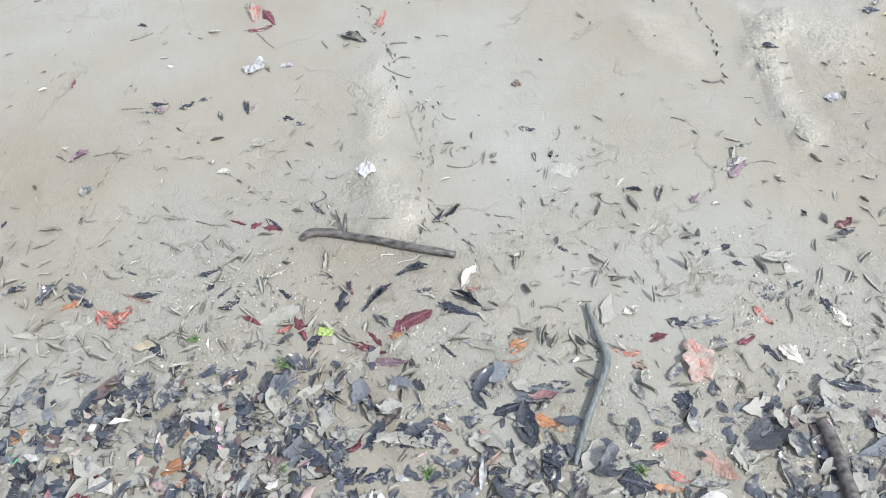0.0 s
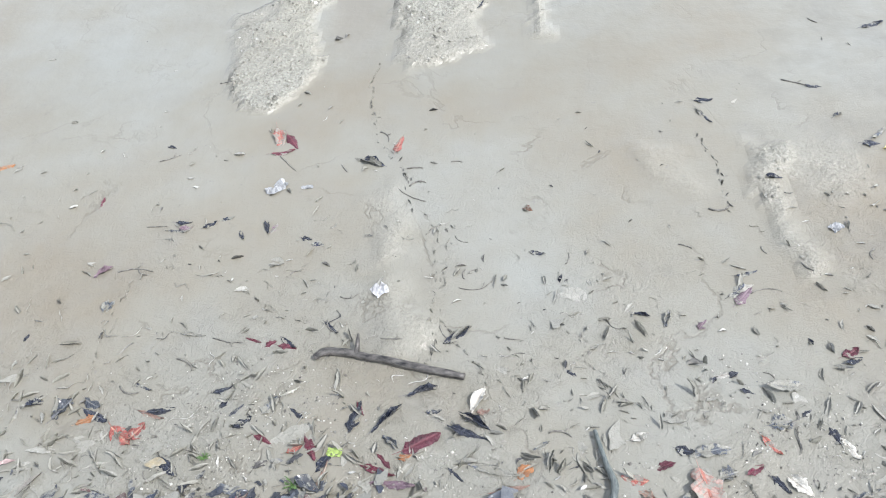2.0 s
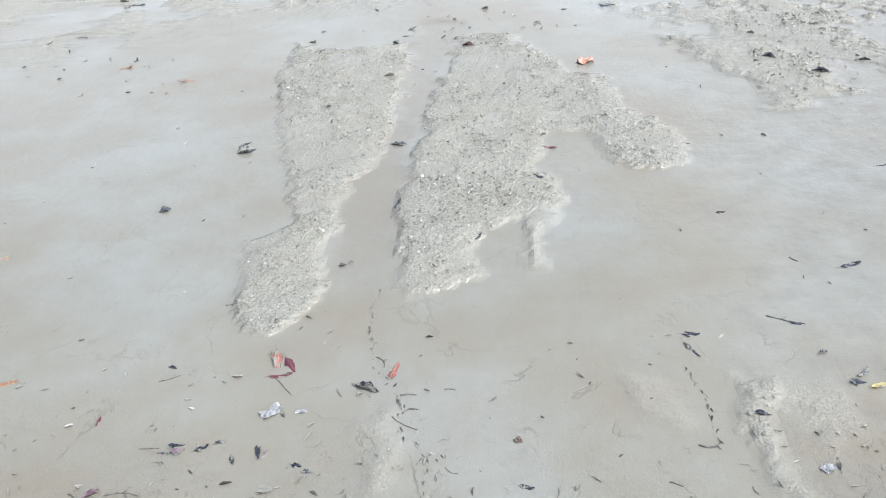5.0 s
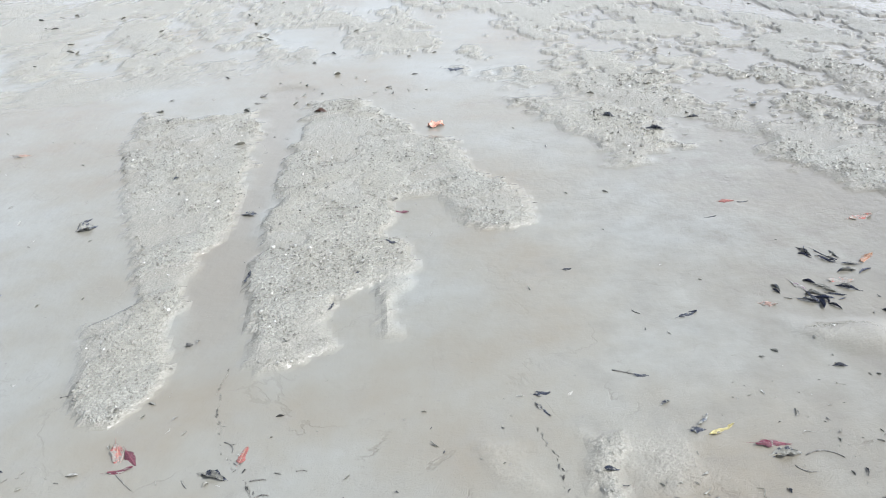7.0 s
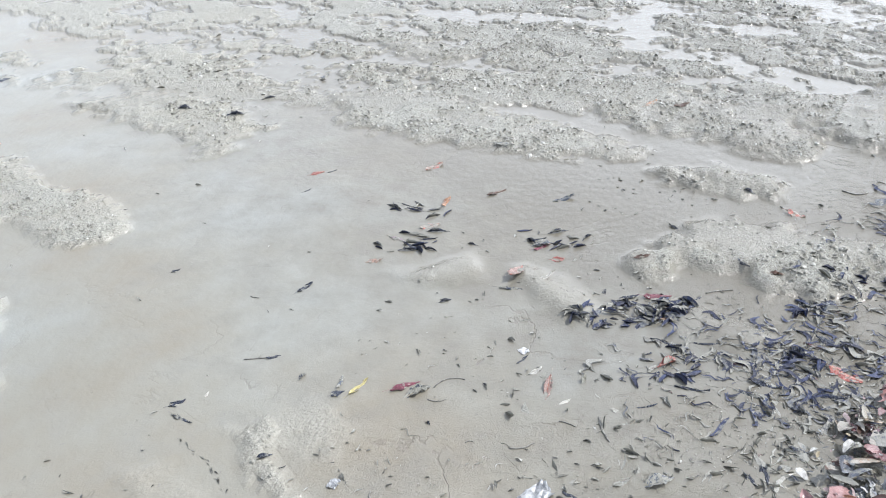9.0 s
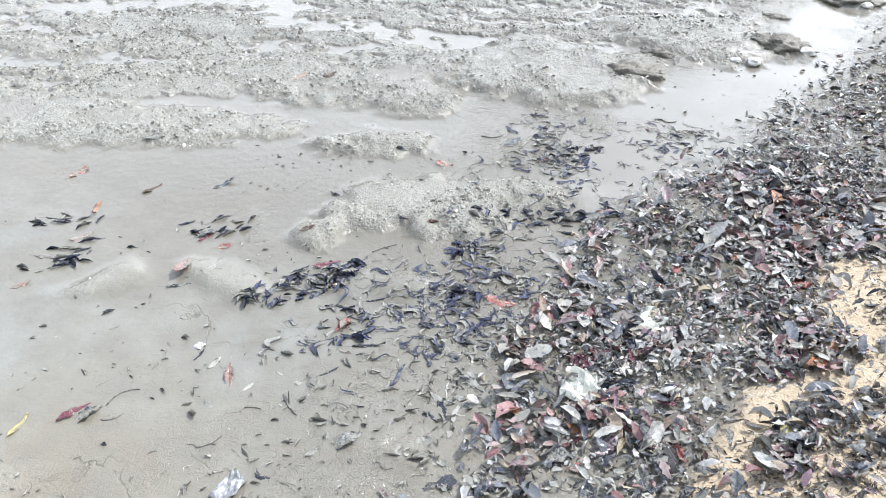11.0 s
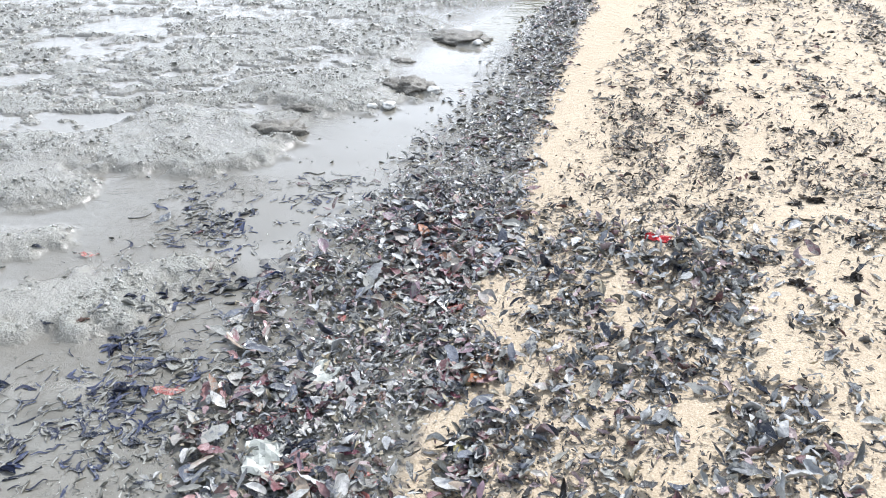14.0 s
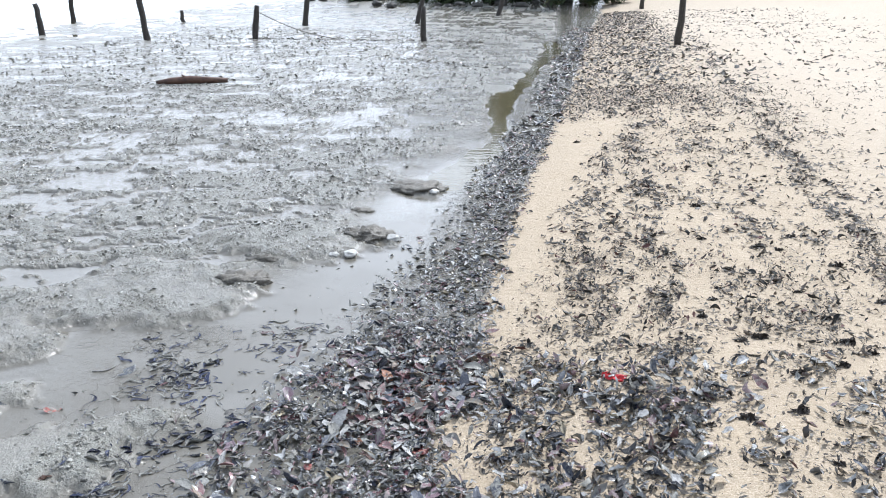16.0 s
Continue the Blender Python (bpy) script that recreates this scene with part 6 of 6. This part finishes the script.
def tree(x, y, tall, spread, low, seed):
    """Trunk, limbs and a crown of many small leaf clumps."""
    rnd = random.Random(seed)
    r2 = np.random.default_rng(seed)
    z = float(height(x, y))
    root = new("shore_tree", None)
    root.location = (x, y, z)
    trunk = [(0.15 * rnd.uniform(-1, 1) * k, 0.15 * rnd.uniform(-1, 1) * k, tall * 0.55 * k / 5 - 0.2) for k in range(6)]
    part("trunk", *tube(trunk, [0.26, 0.22, 0.19, 0.17, 0.14, 0.1], 9, 0.08, seed), M_TREE, root)
    clumps = []
    for i in range(11):
        a = 2 * math.pi * i / 11 + rnd.uniform(-0.3, 0.3)
        start = Vector(trunk[2 + i % 4])
        reach = spread * rnd.uniform(0.5, 1.0)
        end = Vector((math.cos(a) * reach, math.sin(a) * reach, low + (tall - low) * rnd.uniform(0.1, 0.95)))
        mid = start.lerp(end, 0.5) + Vector((0, 0, 0.35))
        part("limb", *tube([start, mid, end], [0.09, 0.055, 0.02], 6, 0.1, i), M_TREE, root)
        for q in range(7):
            clumps.append((mid.lerp(end, rnd.random()) + Vector((rnd.gauss(0, 0.5), rnd.gauss(0, 0.5), rnd.gauss(0, 0.4))), rnd.uniform(0.5, 1.0)))
    rows = []
    for c, size in clumps:
        n = 20
        p = np.array(c) + r2.normal(0, 1, (n, 3)) * np.array([0.55, 0.55, 0.38]) * size
        rows.append(np.column_stack((p, r2.uniform(0, 6.3, n), r2.normal(0.3, 0.5, n), r2.normal(0, 0.6, n), r2.uniform(0.35, 0.7, n), r2.uniform(0.2, 0.4, n), r2.integers(0, 2, n))))
    crown = scatter_mesh("crown", [blade(1, 0.3, 0.3, 0.1, 2, 2, 0.2, 21), blade(1, -0.4, -0.2, 0.2, 2, 2, 0.2, 22)], np.concatenate(rows), M_FOLIAGE, "", "", 0.5)
    del crown["kind"]
    crown.parent = root
    return tagged(root, "dark green leafy tree at the far shore", "tree", "trees on the far shore")


for k, (x, y, tall, spread, low) in enumerate(((41, 2.2, 8, 2.4, 0.3), (42, -0.6, 8.5, 2.6, 0.3), (43, 4.6, 6, 2.4, 0.3), (46, -4.0, 7.5, 2.6, 0.4), (53, -7.5, 7, 2.8, 0.5))):
    tree(x, y, tall, spread, low, 40 + k)


def bush(x, y, tall, spread, seed):
    r2 = np.random.default_rng(seed)
    z = float(height(x, y))
    root = new("shore_bush", None)
    root.location = (x, y, z)
    rows = []
    for i in range(7):
        a = r2.uniform(0, 6.3)
        tip = Vector((math.cos(a) * spread * 0.7, math.sin(a) * spread * 0.7, tall * r2.uniform(0.4, 0.9)))
        part("stem", *tube([(0, 0, -0.1), tip * 0.5 + Vector((0, 0, 0.1)), tip], [0.03, 0.02, 0.008], 5), M_TREE, root)
        n = 80
        p = np.array(tip) * r2.uniform(0.3, 1.1, (n, 1)) + r2.normal(0, 1, (n, 3)) * np.array([0.3, 0.3, 0.2]) * spread * 0.5
        p[:, 2] = np.abs(p[:, 2])
        rows.append(np.column_stack((p, r2.uniform(0, 6.3, n), r2.normal(0.3, 0.5, n), r2.normal(0, 0.6, n), r2.uniform(0.14, 0.3, n), r2.uniform(0.07, 0.15, n), r2.integers(0, 2, n))))
    leaves = scatter_mesh("foliage", [blade(1, 0.3, 0.3, 0.1, 2, 2, 0.2, 21), blade(1, -0.4, -0.2, 0.2, 2, 2, 0.2, 22)], np.concatenate(rows), M_FOLIAGE, "", "", 0.5)
    del leaves["kind"]
    leaves.parent = root
    return tagged(root, "low dark green bush on the far shore", "bush", "bushes on the far shore")


for k, (x, y, tall, spread) in enumerate(((38.8, 2.9, 1.3, 1.3), (38.5, 0.6, 1.5, 1.5), (39.2, -1.5, 1.5, 1.5), (40.5, -3.0, 1.4, 1.4), (37.0, 2.7, 0.8, 0.9), (37.2, 1.4, 0.9, 0.9), (37.0, 0.1, 0.9, 0.9), (37.4, -1.2, 0.9, 0.9), (37.6, -2.4, 0.9, 0.9), (36.8, 4.3, 0.35, 0.9), (36.6, 6.1, 0.35, 0.9), (37.0, 8.2, 0.35, 0.9), (38.8, 5.0, 0.7, 1.3), (38.6, 7.4, 0.6, 1.4), (39.5, 9.8, 0.6, 1.4))):
    bush(x, y, tall, spread, 70 + k)


# heaps of dark leaves in the pool, and seaweed on the sand
def heap(name, x, y, rx, ry, turn, tall, n, mat, shapes, size, aspect, label, category, group, seed, stalk=True, flat=0.35):
    r2 = np.random.default_rng(seed)
    a, q = r2.uniform(0, 6.3, n), np.sqrt(r2.random(n))
    u, v = q * rx * np.cos(a), q * ry * np.sin(a)
    c, s = math.cos(radians(turn)), math.sin(radians(turn))
    hx, hy = x + c * u - s * v, y + s * u + c * v
    length = r2.uniform(size[0], size[1], n)
    rows = np.column_stack((hx, hy, height(hx, hy) + tall * (1 - q) * r2.random(n), r2.normal(radians(turn), 0.9, n), r2.normal(0, flat, n), r2.normal(0, flat, n), length, length * r2.uniform(aspect[0], aspect[1], n), r2.integers(0, len(shapes), n)))
    ob = scatter_mesh(name, shapes, rows, mat, label, category, 0.25)
    if group:
        del ob["kind"]
    if stalk:
        z = float(height(x, y))
        part("stalk", *tube([(x - c * rx * 0.6, y - s * rx * 0.6, z + 0.004), (x, y, z + tall * 0.7), (x + c * rx * 0.7, y + s * rx * 0.7, z + tall)], [0.004, 0.005, 0.003], 6, 0.1, seed), M_TWIG, ob)
    return tagged(ob, group=group)


for k, (x, y, rx, ry, turn, tall, n) in enumerate(((1.93, 1.55, 0.15, 0.045, -33, 0.04, 80), (2.05, 1.5, 0.07, 0.04, -10, 0.08, 60), (2.44, 1.22, 0.07, 0.05, -40, 0.03, 36), (2.16, 1.12, 0.06, 0.06, 0, 0.02, 34), (3.3, 1.3, 0.12, 0.05, -30, 0.008, 40),
                                                   (2.75, 1.13, 0.22, 0.09, -45, 0.01, 80), (2.03, 2.06, 0.1, 0.05, -50, 0.015, 30), (1.78, 2.52, 0.12, 0.04, -50, 0.01, 26), (1.6, 2.33, 0.09, 0.05, -40, 0.015, 26), (1.86, 1.3, 0.07, 0.05, 0, 0.015, 26))):
    sparse = y > 2.0
    heap("sunken_leaves", x, y, rx * 1.3, ry * 1.5, turn, tall * 0.4, n // 2 if sparse else n, M_NAVY, CURLS if sparse else CURLS + BIG[:4], (0.025, 0.065), (0.08, 0.2) if sparse else (0.14, 0.38), "wet navy black leaves heaped on the mud", "leaf litter", "", 200 + k, False, 0.1)


def tuft(x, y, r, seed, turn, stalk):
    """A ragged clump of small curled leaves and stems."""
    r2 = np.random.default_rng(seed)
    n = 26
    a, q = r2.uniform(0, 6.3, n), np.sqrt(r2.random(n))
    hx, hy = x + 0.75 * r * q * np.cos(a), y + 1.25 * r * q * np.sin(a)
    length = r2.uniform(0.7, 1.5, n) * r
    rows = np.column_stack((hx, hy, height(hx, hy) + 0.8 * r * (1 - q) * r2.random(n), r2.normal(radians(turn), 0.9, n), r2.normal(0, 0.5, n), r2.normal(0, 0.6, n), length, length * r2.uniform(0.3, 0.6, n), r2.integers(0, len(LEAVES), n)))
    ob = scatter_mesh("seaweed_clump", LEAVES, rows, M_WEED, "small dark dry seaweed clump on the sand", "seaweed", 0.2)
    del ob["kind"]
    if stalk:
        z = float(height(x, y))
        c, t = math.cos(radians(turn)) * r, math.sin(radians(turn)) * r
        part("stalk", *tube([(x - 1.7 * c, y - 1.7 * t, z + 0.002), (x, y, z + 0.5 * r), (x + 1.4 * c, y + 1.4 * t, z + 0.2 * r), (x + 2.0 * c, y + 2.0 * t, z + 0.003)], [0.002, 0.003, 0.003, 0.0015], 6, 0.1, seed), M_TWIG, ob)
    return tagged(ob, group="seaweed clumps on the sand")


CLUMPS = [(5.19, -0.62), (5.05, -1.02), (4.9, -1.3), (4.85, -1.4), (5.1, -1.52), (5.12, -1.6), (5.89, -1.48), (5.76, -1.09), (5.63, -0.54), (8.17, -0.37), (3.54, -1.45), (3.42, -1.3), (3.0, -0.87), (4.22, -1.34), (3.89, -1.37), (2.94, -0.73), (3.65, -0.97), (3.69, -1.05),
          (4.12, -0.93), (3.35, -1.12), (2.73, -1.08), (3.9, -0.85), (4.1, -1.68), (6.18, -2.35), (3.64, -1.39), (4.27, -0.98), (4.53, -1.08), (3.06, -1.05), (6.6, -1.7), (6.9, -1.2), (7.4, -1.75), (7.8, -1.4), (4.6, -1.62), (6.1, -0.75)]
for k, (x, y) in enumerate(CLUMPS):
    tuft(x, y, 0.014 + 0.012 * ((k * 7) % 5) / 5, 300 + k, 60 + 20 * (k % 5), k % 2 == 0)
